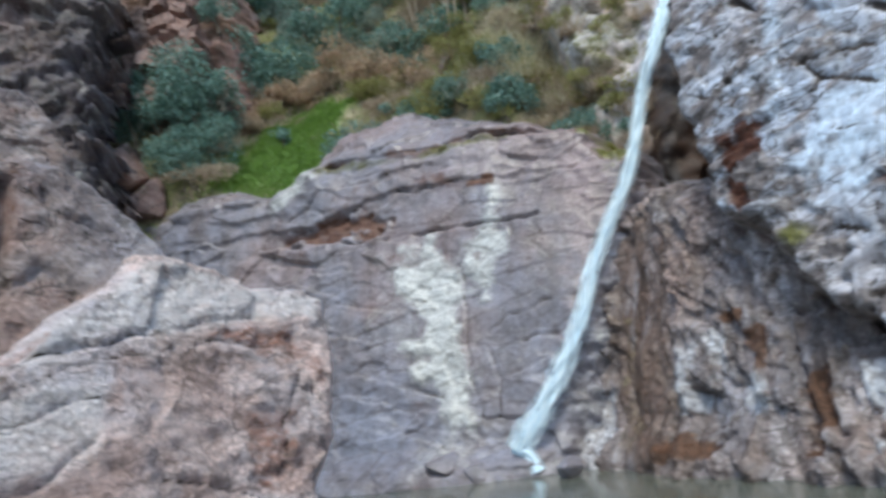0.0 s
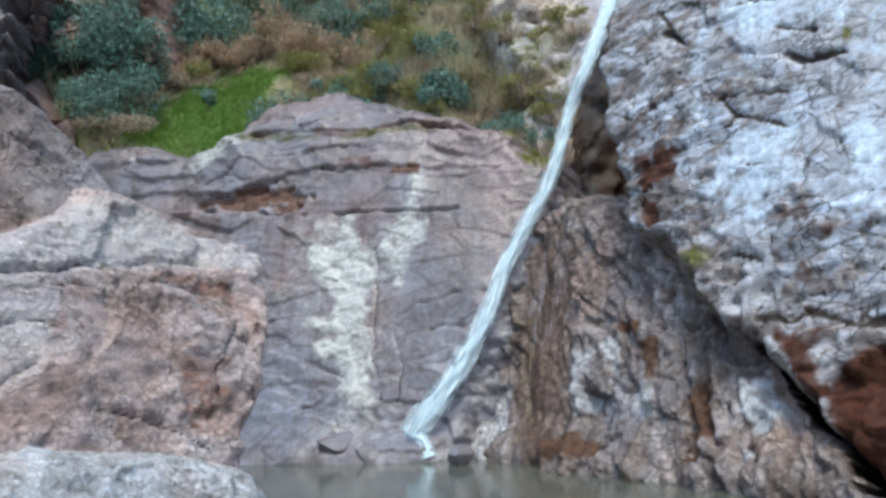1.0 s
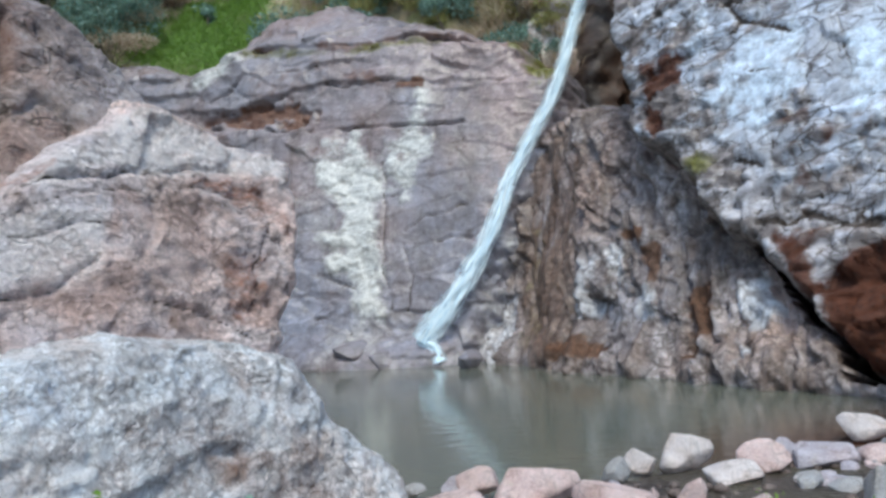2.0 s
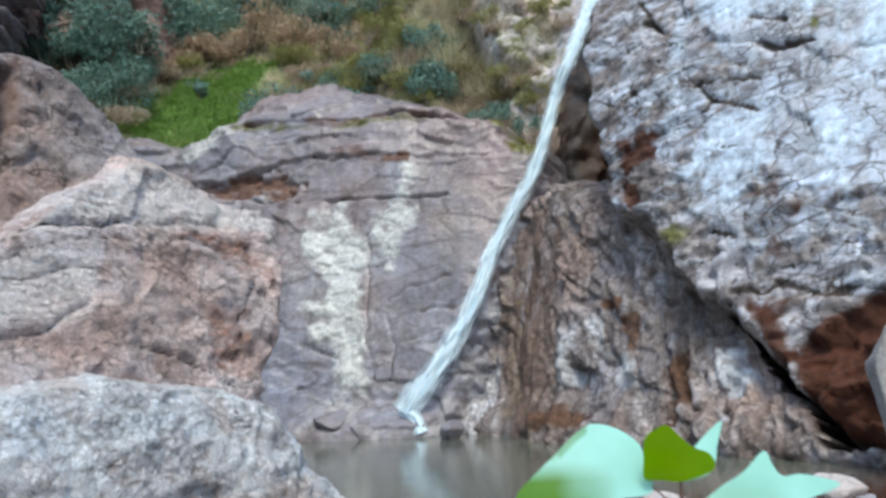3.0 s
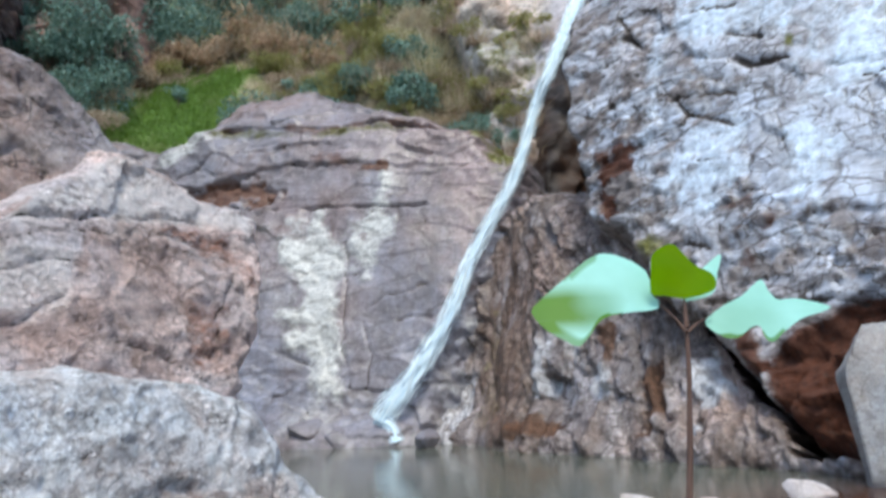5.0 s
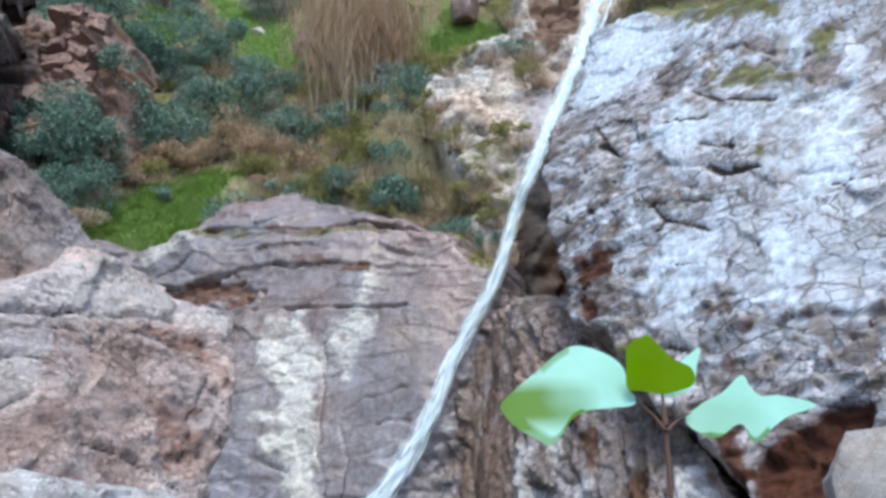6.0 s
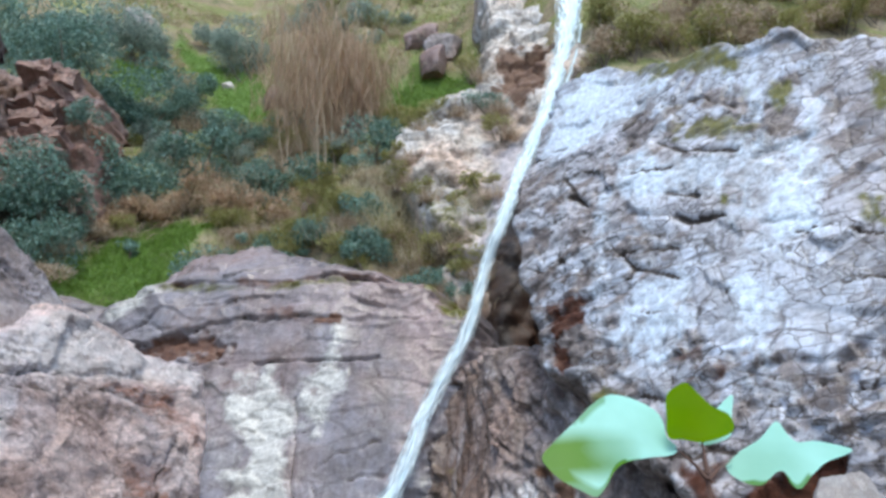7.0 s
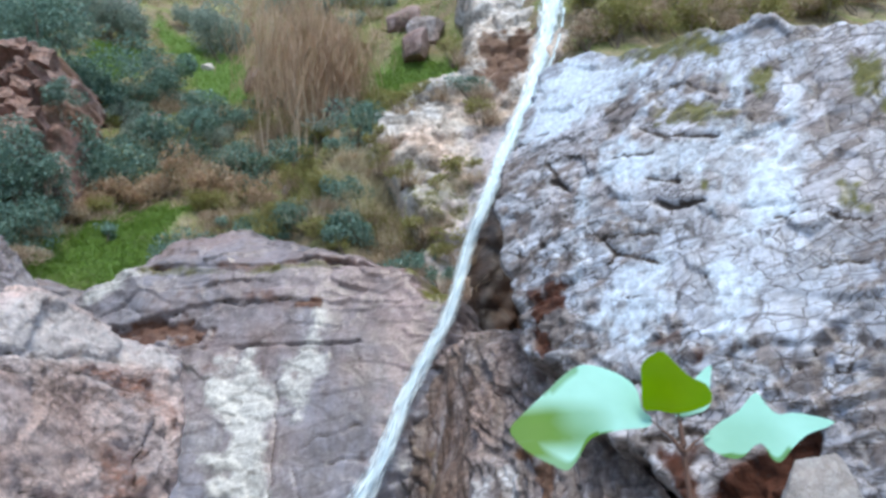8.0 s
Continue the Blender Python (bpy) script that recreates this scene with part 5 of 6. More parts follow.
def bush(at, w, h, material, label, seed, leaf=0.075, density=1.0, name="bush", group="", limbs=7):
    rng = np.random.default_rng(seed)
    d = 0.7 * w
    n = int(np.clip(680 * density * (w * h + 0.5 * w * d) * (0.075 / leaf) ** 1.5, 150, 9000))
    pts, cores = clump_points(rng, n, w, d, h)
    cores = cores[:limbs]
    ob = thing(name, label, "bush", group, at)
    tagged(part("foliage", leaves_mesh("foliage", pts, leaf, material, seed), ob), kind="stuff")
    stems = []
    for c in cores:
        base = np.array([rng.uniform(-0.1, 0.1) * w, rng.uniform(-0.1, 0.1) * d, -0.25])
        bend = rng.normal(size=3) * 0.08 * w
        stems.append([tuple(base + (c - base) * t + bend * math.sin(math.pi * t)) for t in (0, 0.25, 0.5, 0.75, 1.0)])
    for path in stems:
        part("stem", tubes_mesh("stem", [path], 0.018 + 0.008 * h, BARK), ob)
    return ob


def tussock(at, w, h, material, label, seed, blades=420, name="grass_tussock", lean=0.5, width=0.01):
    """A tuft of long curved blades."""
    rng = np.random.default_rng(seed)
    root = rng.normal(size=(blades, 2)) * (w * 0.25)
    tip = root * 1.5 + rng.normal(size=(blades, 2)) * lean * h
    tall = h * rng.uniform(0.35, 1.1, blades)
    verts, faces = [], []
    for k in range(blades):
        a = rng.uniform(0, math.pi)
        sx, sy = math.cos(a) * width, math.sin(a) * width
        for t in (0, 0.4, 0.75, 1.0):
            bend = t * t
            x, y = root[k] * (1 - bend) + tip[k] * bend
            z = tall[k] * (t - 0.28 * bend) - 0.1
            f = 1 - 0.85 * t
            verts += [(x - sx * f, y - sy * f, z), (x + sx * f, y + sy * f, z)]
        b = 8 * k
        faces += [(b, b + 1, b + 3, b + 2), (b + 2, b + 3, b + 5, b + 4), (b + 4, b + 5, b + 7, b + 6)]
    ob = thing(name, label, "grass", "", at)
    tagged(part("blade_tuft", mesh_of("blade_tuft", verts, faces, material, False), ob), kind="stuff")
    return ob


def thicket(at, w, h, label, seed, stalks=15, name="dry_thicket"):
    """Bare upright stems under a brown haze of long, fine hanging twigs."""
    rng = np.random.default_rng(seed)
    ob = thing(name, label, "thicket", "", at)
    heads = []
    for _ in range(stalks):
        x, y = rng.uniform(-0.5, 0.5) * w, rng.uniform(-0.3, 0.3) * w
        lean = rng.normal(size=2) * 0.09 * h
        wave = rng.normal(size=2) * 0.015 * h
        tall = h * rng.uniform(0.6, 1.15)
        path = [(x + lean[0] * t * t + wave[0] * math.sin(5 * t), y + lean[1] * t * t + wave[1] * math.sin(4 * t), tall * t - 0.3) for t in (0, 0.15, 0.3, 0.45, 0.6, 0.8, 1.0)]
        part("cane", tubes_mesh("cane", [path], rng.uniform(0.014, 0.03), DRY, 5), ob)
        heads += [(x + lean[0] * t * t, y + lean[1] * t * t, tall * t) for t in (0.5, 0.7, 0.85, 1.0)]
    heads = np.array(heads)
    spread = rng.normal(size=(1500, 3)) * (0.24 * w, 0.2 * w, 0.13 * h)
    twigs = heads[rng.integers(0, len(heads), 1500)] + spread - (0, 0, 0.1 * h)
    twigs = twigs[twigs[:, 2] > 0.1 * h]
    tagged(part("twig_haze", leaves_mesh("twig_haze", twigs, 0.8, TWIG, seed, 0.0, 0.024, (0, 0, -4.5), 0.15), ob, "fine hanging brown twigs"), kind="stuff")
    return ob


def on_hill(p):
    return (p[0], p[1], float(hill_z(np.array([p[0]]), np.array([p[1]]))[0]))


SHRUBS = [(-9.35, 22.23, 15.08, 5.26, 3.37), (-5.68, 23.40, 14.96, 2.10, 2.31), (-7.40, 21.86, 13.83, 2.19, 1.40), (-3.19, 21.40, 12.89, 2.62, 1.12), (-5.59, 18.95, 9.51, 2.29, 2.12), (-4.28, 20.22, 11.13, 2.10, 1.40), (-1.65, 18.67, 10.03, 2.69, 1.11), (0.35, 15.19, 7.00, 1.25, 0.94), (0.82, 16.91, 9.90, 1.31, 1.17), (-7.65, 17.00, 8.03, 1.97, 2.57), (-6.74, 16.63, 7.11, 1.30, 0.87), (-5.20, 17.42, 7.58, 0.52, 0.44), (-8.31, 21.50, 13.82, 3.58, 1.59), (-11.69, 24.34, 17.76, 3.35, 2.87), (-2.62, 19.18, 10.36, 1.31, 0.98), (-7.83, 18.22, 9.60, 1.15, 0.98), (-6.42, 22.15, 13.70, 1.79, 1.19)]
for n, (x, y, z, w, h) in enumerate(off_lawn(SHRUBS)):
    bush(on_hill((x, y)), 1.2 * w, 1.2 * h, TEAL, "dense blue green leafy bush on the slope" if w > 1 else "small blue green bush on the slope", 200 + n, 0.09 if w < 2 else 0.12, 1.4, group="bushes on the slope")
YELLOWISH = [(-2.57, 17.87, 8.78, 1.05, 1.12), (-0.88, 16.66, 7.88, 1.52, 0.69), (-0.14, 15.94, 7.72, 0.80, 0.53), (1.28, 16.75, 9.03, 1.57, 0.71), (0.40, 16.03, 8.48, 1.49, 0.54), (3.02, 16.18, 8.61, 1.11, 0.83), (2.13, 14.97, 5.78, 0.73, 0.98), (1.62, 15.57, 6.65, 1.15, 0.77), (4.06, 18.29, 13.58, 1.03, 0.77), (-6.09, 18.17, 8.70, 1.41, 0.63), (2.10, 18.07, 11.73, 1.77, 0.80), (3.36, 17.81, 11.95, 1.45, 0.81)]
for n, (x, y, z, w, h) in enumerate(off_lawn(YELLOWISH)):
    bush(on_hill((x, y)), w, h, OLIVE, "low olive yellow bush on the slope", 240 + n, 0.07, 1.2, "shrub", "bushes on the slope")
CLIFF_TOP = [(6.45, 14.58, 11.81, 1.18, 1.03), (7.22, 14.47, 11.91, 1.64, 1.34), (8.14, 14.62, 12.21, 1.53, 1.38), (8.99, 14.64, 12.25, 2.03, 1.41), (10.14, 14.74, 12.44, 1.78, 1.29), (11.33, 14.99, 12.93, 1.86, 1.18), (12.58, 15.26, 13.44, 2.48, 1.06), (13.89, 15.38, 13.66, 2.21, 1.10), (14.95, 15.40, 13.72, 2.64, 1.32), (7.20, 15.11, 13.15, 1.89, 1.26), (8.90, 15.32, 13.54, 2.31, 1.32), (11.03, 15.54, 13.97, 2.45, 1.40), (13.59, 15.88, 14.62, 3.02, 1.51)]
for n, (x, y, z, w, h) in enumerate(CLIFF_TOP):
    bush(on_hill((x, y)), w, h, OLIVE if n % 2 else DRY, "brown olive scrub along the cliff top", 270 + n, 0.09, 1.2, "scrub", "scrub on the cliff top")
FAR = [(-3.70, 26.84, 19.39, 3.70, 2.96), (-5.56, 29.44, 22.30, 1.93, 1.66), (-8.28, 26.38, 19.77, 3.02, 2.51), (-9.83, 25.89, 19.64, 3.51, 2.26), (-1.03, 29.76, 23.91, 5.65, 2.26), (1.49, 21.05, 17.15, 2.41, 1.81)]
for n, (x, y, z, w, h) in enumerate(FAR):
    bush(on_hill((x, y)), w, h, HAZE, "grey green bush high on the hill, paled for haze", 290 + n, 0.14, 1.0, "bush", "bushes on the slope")
STRAW = [(-3.86, 18.37, 9.00, 1.71, 1.40), (-4.36, 18.98, 9.60, 1.29, 0.97), (-3.21, 18.32, 9.13, 0.93, 1.08), (-1.97, 17.54, 8.55, 1.17, 1.03), (-4.92, 18.42, 8.79, 1.88, 0.63), (-5.76, 18.02, 8.41, 1.70, 0.62), (-1.29, 17.78, 9.04, 1.04, 0.75), (-0.71, 17.62, 9.28, 0.89, 0.59), (1.95, 15.28, 6.28, 0.88, 0.88), (1.10, 15.45, 6.75, 0.76, 0.63), (1.57, 16.03, 7.53, 0.93, 0.80), (-6.61, 17.45, 8.05, 1.21, 0.91), (0.13, 15.95, 8.08, 0.80, 0.53)]
for n, (x, y, z, w, h) in enumerate(off_lawn(STRAW)):
    tussock(on_hill((x, y)), 0.8 * w, 0.6 * h, DRY, "tuft of dry brown grass on the slope", 310 + n)
THICKETS = [(-0.92, 19.65, 11.58, 1.53, 4.58), (-0.11, 17.74, 10.49, 1.3, 4.45), (0.45, 17.73, 11.52, 0.9, 2.6), (-1.36, 21.69, 13.79, 1.34, 4.01)]
for n, (x, y, z, w, h) in enumerate(THICKETS):
    thicket(on_hill((x, y)), 1.05 * w, 1.2 * h, "dry brown thicket of canes and hanging twigs", 340 + n)


KNOLL = [(0.32, 16.18, 0.7, 0.6), (0.99, 16.15, 0.9, 0.8), (1.61, 16.80, 1.2, 0.6), (1.93, 16.24, 0.7, 0.8), (2.44, 16.26, 0.9, 0.6), (2.11, 15.82, 1.2, 0.8), (1.35, 16.08, 0.7, 0.6), (0.81, 15.79, 0.9, 0.8), (2.42, 15.67, 1.2, 0.6), (0.62, 16.46, 0.7, 0.8), (1.56, 15.75, 0.9, 0.6), (-0.22, 16.60, 1.2, 0.8)]
for n, (x, y, w, h) in enumerate(KNOLL):
    tussock(on_hill((x, y)), w, h, (PALE_STRAW, PALE_STRAW, OLIVE)[n % 3], ("tall pale straw grass on the knoll", "tall pale straw grass on the knoll", "olive grass on the knoll")[n % 3], 960 + n, 520, lean=0.35, width=0.013)


def scatter():
    """Low growth that closes the slope between the larger bushes."""
    rng = np.random.default_rng(900)
    kinds = [(TEAL, "low blue green scrub on the slope"), (OLIVE, "low olive scrub on the slope"), (DRY, "low dry brown scrub on the slope"), (HAZE, "grey green scrub on the slope, paled for haze")]
    made = 0
    while made < 190:
        x, y = rng.uniform(-9.5, 3.0), rng.uniform(14.0, 26.0)
        top = 13.9 - 0.35 * x
        if y < top + 0.3 or lawn_sd(x, y)[0] < 0.45:
            continue
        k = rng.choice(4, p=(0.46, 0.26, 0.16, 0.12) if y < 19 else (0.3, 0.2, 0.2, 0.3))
        w = rng.uniform(0.5, 1.3)
        if rng.random() < 0.3:
            tussock(on_hill((x, y)), w, w * 0.6, DRY if k else OLIVE, "tuft of dry grass on the slope" if k else "tuft of olive grass on the slope", 1000 + made, 260)
        else:
            bush(on_hill((x, y)), w, w * rng.uniform(0.5, 0.9), kinds[k][0], kinds[k][1], 1200 + made, 0.085, 1.1, "scrub", "scrub on the slope", 3)
        made += 1


scatter()


def dry_sward():
    """Thin dry grass and litter over the whole slope."""
    rng = np.random.default_rng(950)
    n = 52000
    x, y = rng.uniform(-11, 9, n), rng.uniform(12.5, 34, n)
    z = hill_z(x, y)
    keep = (z > 4.2) & (fbm(x * 0.5, y * 0.5, 0, 3, 51) > -0.35) & (lawn_sd(x, y) > 0.05)
    pts = np.stack([x, y, z + 0.06], -1)[keep]
    mix = rng.random(len(pts))
    for share, material, label in (((0, 0.55), DRY, "thin dry brown grass over the slope"), ((0.55, 0.85), OLIVE, "thin olive grass over the slope"), ((0.85, 1.0), LAWN, "thin green grass over the slope")):
        some = pts[(mix >= share[0]) & (mix < share[1])]
        tagged(new("slope_grass", leaves_mesh("slope_grass", some, 0.28, material, 951, 0.1, 0.11, (0, -0.3, 1.3), 0.4)), label, "grass", kind="stuff")


dry_sward()


def lawn(outline, seed):
    """Short bright grass over an outline on the hill."""
    rng = np.random.default_rng(seed)
    xs, ys = [p[0] for p in outline], [p[1] for p in outline]
    area = (max(xs) - min(xs)) * (max(ys) - min(ys))
    n = int(min(14000, 1700 * area))
    x, y = rng.uniform(min(xs) - 0.2, max(xs) + 0.2, n), rng.uniform(min(ys) - 0.2, max(ys) + 0.2, n)
    keep = poly_sd(x, y, [(p[0], p[1]) for p in outline]) + 0.35 * fbm(x * 1.5, y * 1.5, 0, 3, seed) < 0.1
    x, y = x[keep], y[keep]
    pts = np.stack([x, y, hill_z(x, y) + 0.05], -1)
    return leaves_mesh("grass", pts, 0.15, LAWN, seed, 0.1, 0.16, (0, -0.2, 1.6), 0.3)


for n, outline in enumerate(LAWNS):
    tagged(new("grass", lawn(outline, 400 + n)), "bright green short grass on the slope", "grass", kind="stuff")

# ---- stones on the bank ----
def stone(at, w, h, material, label, seed, turn=0.0, name="stone", rugged=False):
    rng = random.Random(seed)
    bm = bmesh.new()
    bmesh.ops.create_icosphere(bm, subdivisions=5 if rugged else 4, radius=0.5)
    flats = [(Vector((rng.gauss(0, 1), rng.gauss(0, 1), rng.gauss(0, 0.8))).normalized(), rng.uniform(0.2, 0.32) if rugged else rng.uniform(0.22, 0.38)) for _ in range(9 if rugged else 11)]
    for v in bm.verts:
        for normal, far in flats:
            over = v.co.dot(normal) - far
            if over > 0:
                v.co -= normal * over * (1.0 if rugged else 0.91)
        v.co *= 1 + 0.05 * noise.noise(v.co * 3 + Vector((seed, 0, 0))) + 0.035 * noise.noise(v.co * 9 + Vector((seed, 4, 0)))
        if rugged:
            v.co *= 1 + 0.03 * (math.floor(3 * noise.noise(v.co * 4 + Vector((seed, 8, 0)))) / 3) + 0.02 * noise.noise(v.co * 26 + Vector((seed, 9, 0)))
    span = [max(v.co[k] for v in bm.verts) - min(v.co[k] for v in bm.verts) for k in range(3)]
    low = min(v.co.z for v in bm.verts)
    deep = w * rng.uniform(0.6, 0.85)
    for v in bm.verts:
        v.co = Vector((v.co.x / span[0] * w, v.co.y / span[1] * deep, (v.co.z - low) / span[2] * h * 1.15 - h * 0.12))
    for f in bm.faces:
        f.smooth = True
    me = bpy.data.meshes.new(name)
    bm.to_mesh(me), bm.free()
    me.materials.append(material)
    ob = new(name, me)
    ob.matrix_world = pose(*at, 0, 0, turn)
    return tagged(ob, label, "stone", "stones on the bank")


def stone_material(name, tones):
    return rock_material(name, tones, 9.0, 4.0, 0.3, bump=0.4, rough=(0.45, 0.8), speck_amount=0.45, streak=0.1, hue=0.3, plates=((11.0, (0.9, 0.9, 1.2), (0.1, 0.2, 0), 0.35),))


STONES = {
    "pink": (stone_material("pink stone", [(0.38, 0.235, 0.215), (0.54, 0.38, 0.355), (0.63, 0.49, 0.465), (0.46, 0.31, 0.28)]), "smooth pink stone at the water's edge"),
    "pale": (stone_material("pale stone", [(0.42, 0.33, 0.31), (0.57, 0.485, 0.465), (0.66, 0.59, 0.575), (0.48, 0.38, 0.36)]), "pale pinkish white stone at the water's edge"),
    "mauve": (stone_material("mauve stone", [(0.26, 0.205, 0.22), (0.38, 0.33, 0.365), (0.47, 0.43, 0.475), (0.31, 0.25, 0.265)]), "dull mauve stone at the water's edge"),
    "grey": (stone_material("grey stone", [(0.22, 0.2, 0.195), (0.33, 0.31, 0.31), (0.4, 0.38, 0.38), (0.27, 0.24, 0.235)]), "grey weathered stone at the water's edge"),
}
BANK = {
    "pink": [(-0.16, 3.13, 0.47, 0.14), (0.27, 3.29, 0.51, 0.22), (0.03, 3.67, 0.24, 0.16), (0.63, 2.90, 0.45, 0.21), (1.60, 3.66, 0.30, 0.20), (2.38, 3.73, 0.36, 0.12), (1.03, 3.20, 0.18, 0.15)],
    "pale": [(0.30, 2.97, 0.29, 0.14), (1.25, 3.95, 0.33, 0.21), (1.40, 3.54, 0.31, 0.13), (2.64, 4.48, 0.40, 0.16), (1.72, 3.48, 0.13, 0.07), (1.01, 4.00, 0.19, 0.13)],
    "mauve": [(1.88, 4.03, 0.22, 0.14), (1.97, 3.78, 0.34, 0.15), (1.84, 3.43, 0.28, 0.07), (-0.07, 3.76, 0.20, 0.10)],
    "grey": [(0.80, 3.77, 0.16, 0.14), (1.84, 2.92, 0.29, 0.22), (1.85, 3.28, 0.20, 0.08), (-0.43, 3.12, 0.11, 0.09), (-0.32, 3.80, 0.13, 0.07), (2.28, 3.90, 0.19, 0.08)],
}
for kind, rows in BANK.items():
    for n, (x, y, w, h) in enumerate(rows):
        stone((x, y + 0.3 * w, 0.03), w, h, STONES[kind][0], STONES[kind][1], 500 + 31 * n + len(kind), random.uniform(-25, 25))


rng = random.Random(540)
for n in range(44):
    x = rng.uniform(-0.1, 3.6)
    y = 3.0 + 0.28 * x + rng.uniform(-0.75, 0.45)
    kind = rng.choice(["pink", "grey", "mauve", "grey", "mauve"])
    w = rng.uniform(0.05, 0.15)
    stone((x, y, 0.035), w, w * rng.uniform(0.45, 0.75), STONES[kind][0], "small " + STONES[kind][1].replace("smooth ", ""), 560 + n, rng.uniform(0, 180))


PEBBLE = stone_material("dull reddish pebbles", [(0.08, 0.052, 0.046), (0.12, 0.084, 0.075), (0.18, 0.14, 0.125), (0.1, 0.067, 0.06)])


def gravel():
    """Small loose stones between the larger ones."""
    rng = np.random.default_rng(77)
    bm = bmesh.new()
    bmesh.ops.create_icosphere(bm, subdivisions=1, radius=1)
    base = np.array([v.co for v in bm.verts])
    tris = np.array([[v.index for v in f.verts] for f in bm.faces])
    bm.free()
    n = 1500
    y = rng.uniform(1.2, 4.6, n)
    x = rng.uniform(-1.2, 4.2, n)
    keep = (y < 3.4 + 0.3 * x) & (y < 4.6)
    x, y = x[keep], y[keep]
    size = rng.uniform(0.012, 0.055, len(x))
    warp = 1 + 0.25 * rng.normal(size=(len(x), len(base), 1)).clip(-1, 1)
    verts = base[None] * warp * size[:, None, None] * np.array([1, 0.8, 0.6]) + np.stack([x, y, 0.05 + 0.2 * size], -1)[:, None]
    faces = tris[None] + (np.arange(len(x)) * len(base))[:, None, None]
    tagged(new("gravel", mesh_of("gravel", verts.reshape(-1, 3), faces.reshape(-1, 3), PEBBLE)), "loose reddish gravel between the stones", "gravel", kind="stuff")


gravel()

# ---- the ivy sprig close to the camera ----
def ivy_material(name, blade, sheen_tint, through):
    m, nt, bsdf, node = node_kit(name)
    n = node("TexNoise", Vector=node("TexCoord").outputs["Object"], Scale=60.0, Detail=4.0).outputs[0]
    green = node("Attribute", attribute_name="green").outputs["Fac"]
    # Pale blue green stands in for sky glare on the blade.
    col = blend(node, green, rgb(*sheen_tint), rgb(*blade))
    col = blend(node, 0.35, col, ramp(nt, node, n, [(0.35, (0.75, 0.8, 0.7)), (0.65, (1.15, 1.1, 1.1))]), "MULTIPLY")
    nt.links.new(col, bsdf.inputs["Base Color"])
    bsdf.inputs["Roughness"].default_value = 0.42
    bsdf.inputs["Specular IOR Level"].default_value = 0.2
    lit = node("BsdfTranslucent", Color=col)
    mix = node("MixShader", Fac=through, i1=bsdf.outputs[0], i2=lit.outputs[0])
    nt.links.new(mix.outputs[0], nt.nodes["Material Output"].inputs[0])
    return m


IVY = ivy_material("ivy leaf with sky sheen in its colour", (0.06, 0.19, 0.001), (0.34, 0.66, 0.58), 0.12)
IVY_BACK = ivy_material("young ivy leaf", (0.26, 0.45, 0.002), (0.26, 0.45, 0.01), 0.4)
STEM = wood_material("brown ivy stem", (0.12, 0.065, 0.05), (0.22, 0.13, 0.1))


def ivy_leaf(outline, curl, material, parent, seed, crest=(0.0, 0.0), green=0.0):
    """A lobed leaf: rings from its middle to an outline, with a fold along the midrib and wavy blades."""
    outline = [Vector(p) for p in outline]
    centre = sum(outline, Vector()) / len(outline)
    ring = []
    for n, p in enumerate(outline):
        a, q, d = outline[n - 1], outline[(n + 1) % len(outline)], outline[(n + 2) % len(outline)]
        for k in range(5):
            t = k / 5
            ring.append(0.5 * ((2 * p) + (q - a) * t + (2 * a - 5 * p + 4 * q - d) * t * t + (3 * p - a - 3 * q + d) * t**3))
    across = (ring[0] - centre).cross(ring[len(ring) // 4] - centre).normalized()
    if across.y > 0:
        across = -across
    verts, faces, rings, tint = [], [], 10, []
    left, right = min(p.x for p in ring), max(p.x for p in ring)
    for r in range(rings + 1):
        for p in ring:
            q = centre.lerp(p, r / rings)
            d = q - centre
            e = Vector((d.x - crest[0], 0, d.z - crest[1]))
            lift = -curl * e.length_squared / 0.02 + 0.0003 * noise.noise(d * 70 + Vector((seed, 0, 0))) * r / rings
            verts.append(q + across * lift)
            wide = right - left
            # Green fades out to the right, into the painted sheen.
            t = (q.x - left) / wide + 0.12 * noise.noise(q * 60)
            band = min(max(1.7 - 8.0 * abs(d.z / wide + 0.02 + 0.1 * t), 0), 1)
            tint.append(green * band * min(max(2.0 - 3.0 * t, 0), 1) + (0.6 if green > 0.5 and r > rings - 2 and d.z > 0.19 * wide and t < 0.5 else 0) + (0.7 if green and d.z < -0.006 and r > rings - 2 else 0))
    n = len(ring)
    for r in range(rings):
        for k in range(n):
            faces.append((r * n + k, r * n + (k + 1) % n, (r + 1) * n + (k + 1) % n, (r + 1) * n + k))
    return part("leaf", mesh_of("leaf", verts, faces, material, True, {"green": tint}), parent)


ivy = thing("ivy_sprig", "upright ivy sprig with glossy green leaves", "plant")
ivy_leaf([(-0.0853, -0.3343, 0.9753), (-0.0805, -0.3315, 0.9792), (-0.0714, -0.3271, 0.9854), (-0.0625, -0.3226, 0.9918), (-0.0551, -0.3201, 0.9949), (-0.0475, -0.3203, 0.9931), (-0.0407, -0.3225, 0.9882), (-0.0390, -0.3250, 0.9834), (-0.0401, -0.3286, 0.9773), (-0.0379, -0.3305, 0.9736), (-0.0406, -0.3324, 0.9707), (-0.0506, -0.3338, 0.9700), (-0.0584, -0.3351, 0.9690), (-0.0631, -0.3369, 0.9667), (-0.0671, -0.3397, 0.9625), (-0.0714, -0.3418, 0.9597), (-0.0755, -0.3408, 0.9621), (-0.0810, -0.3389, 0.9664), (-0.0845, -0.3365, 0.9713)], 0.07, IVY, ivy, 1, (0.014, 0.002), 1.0)
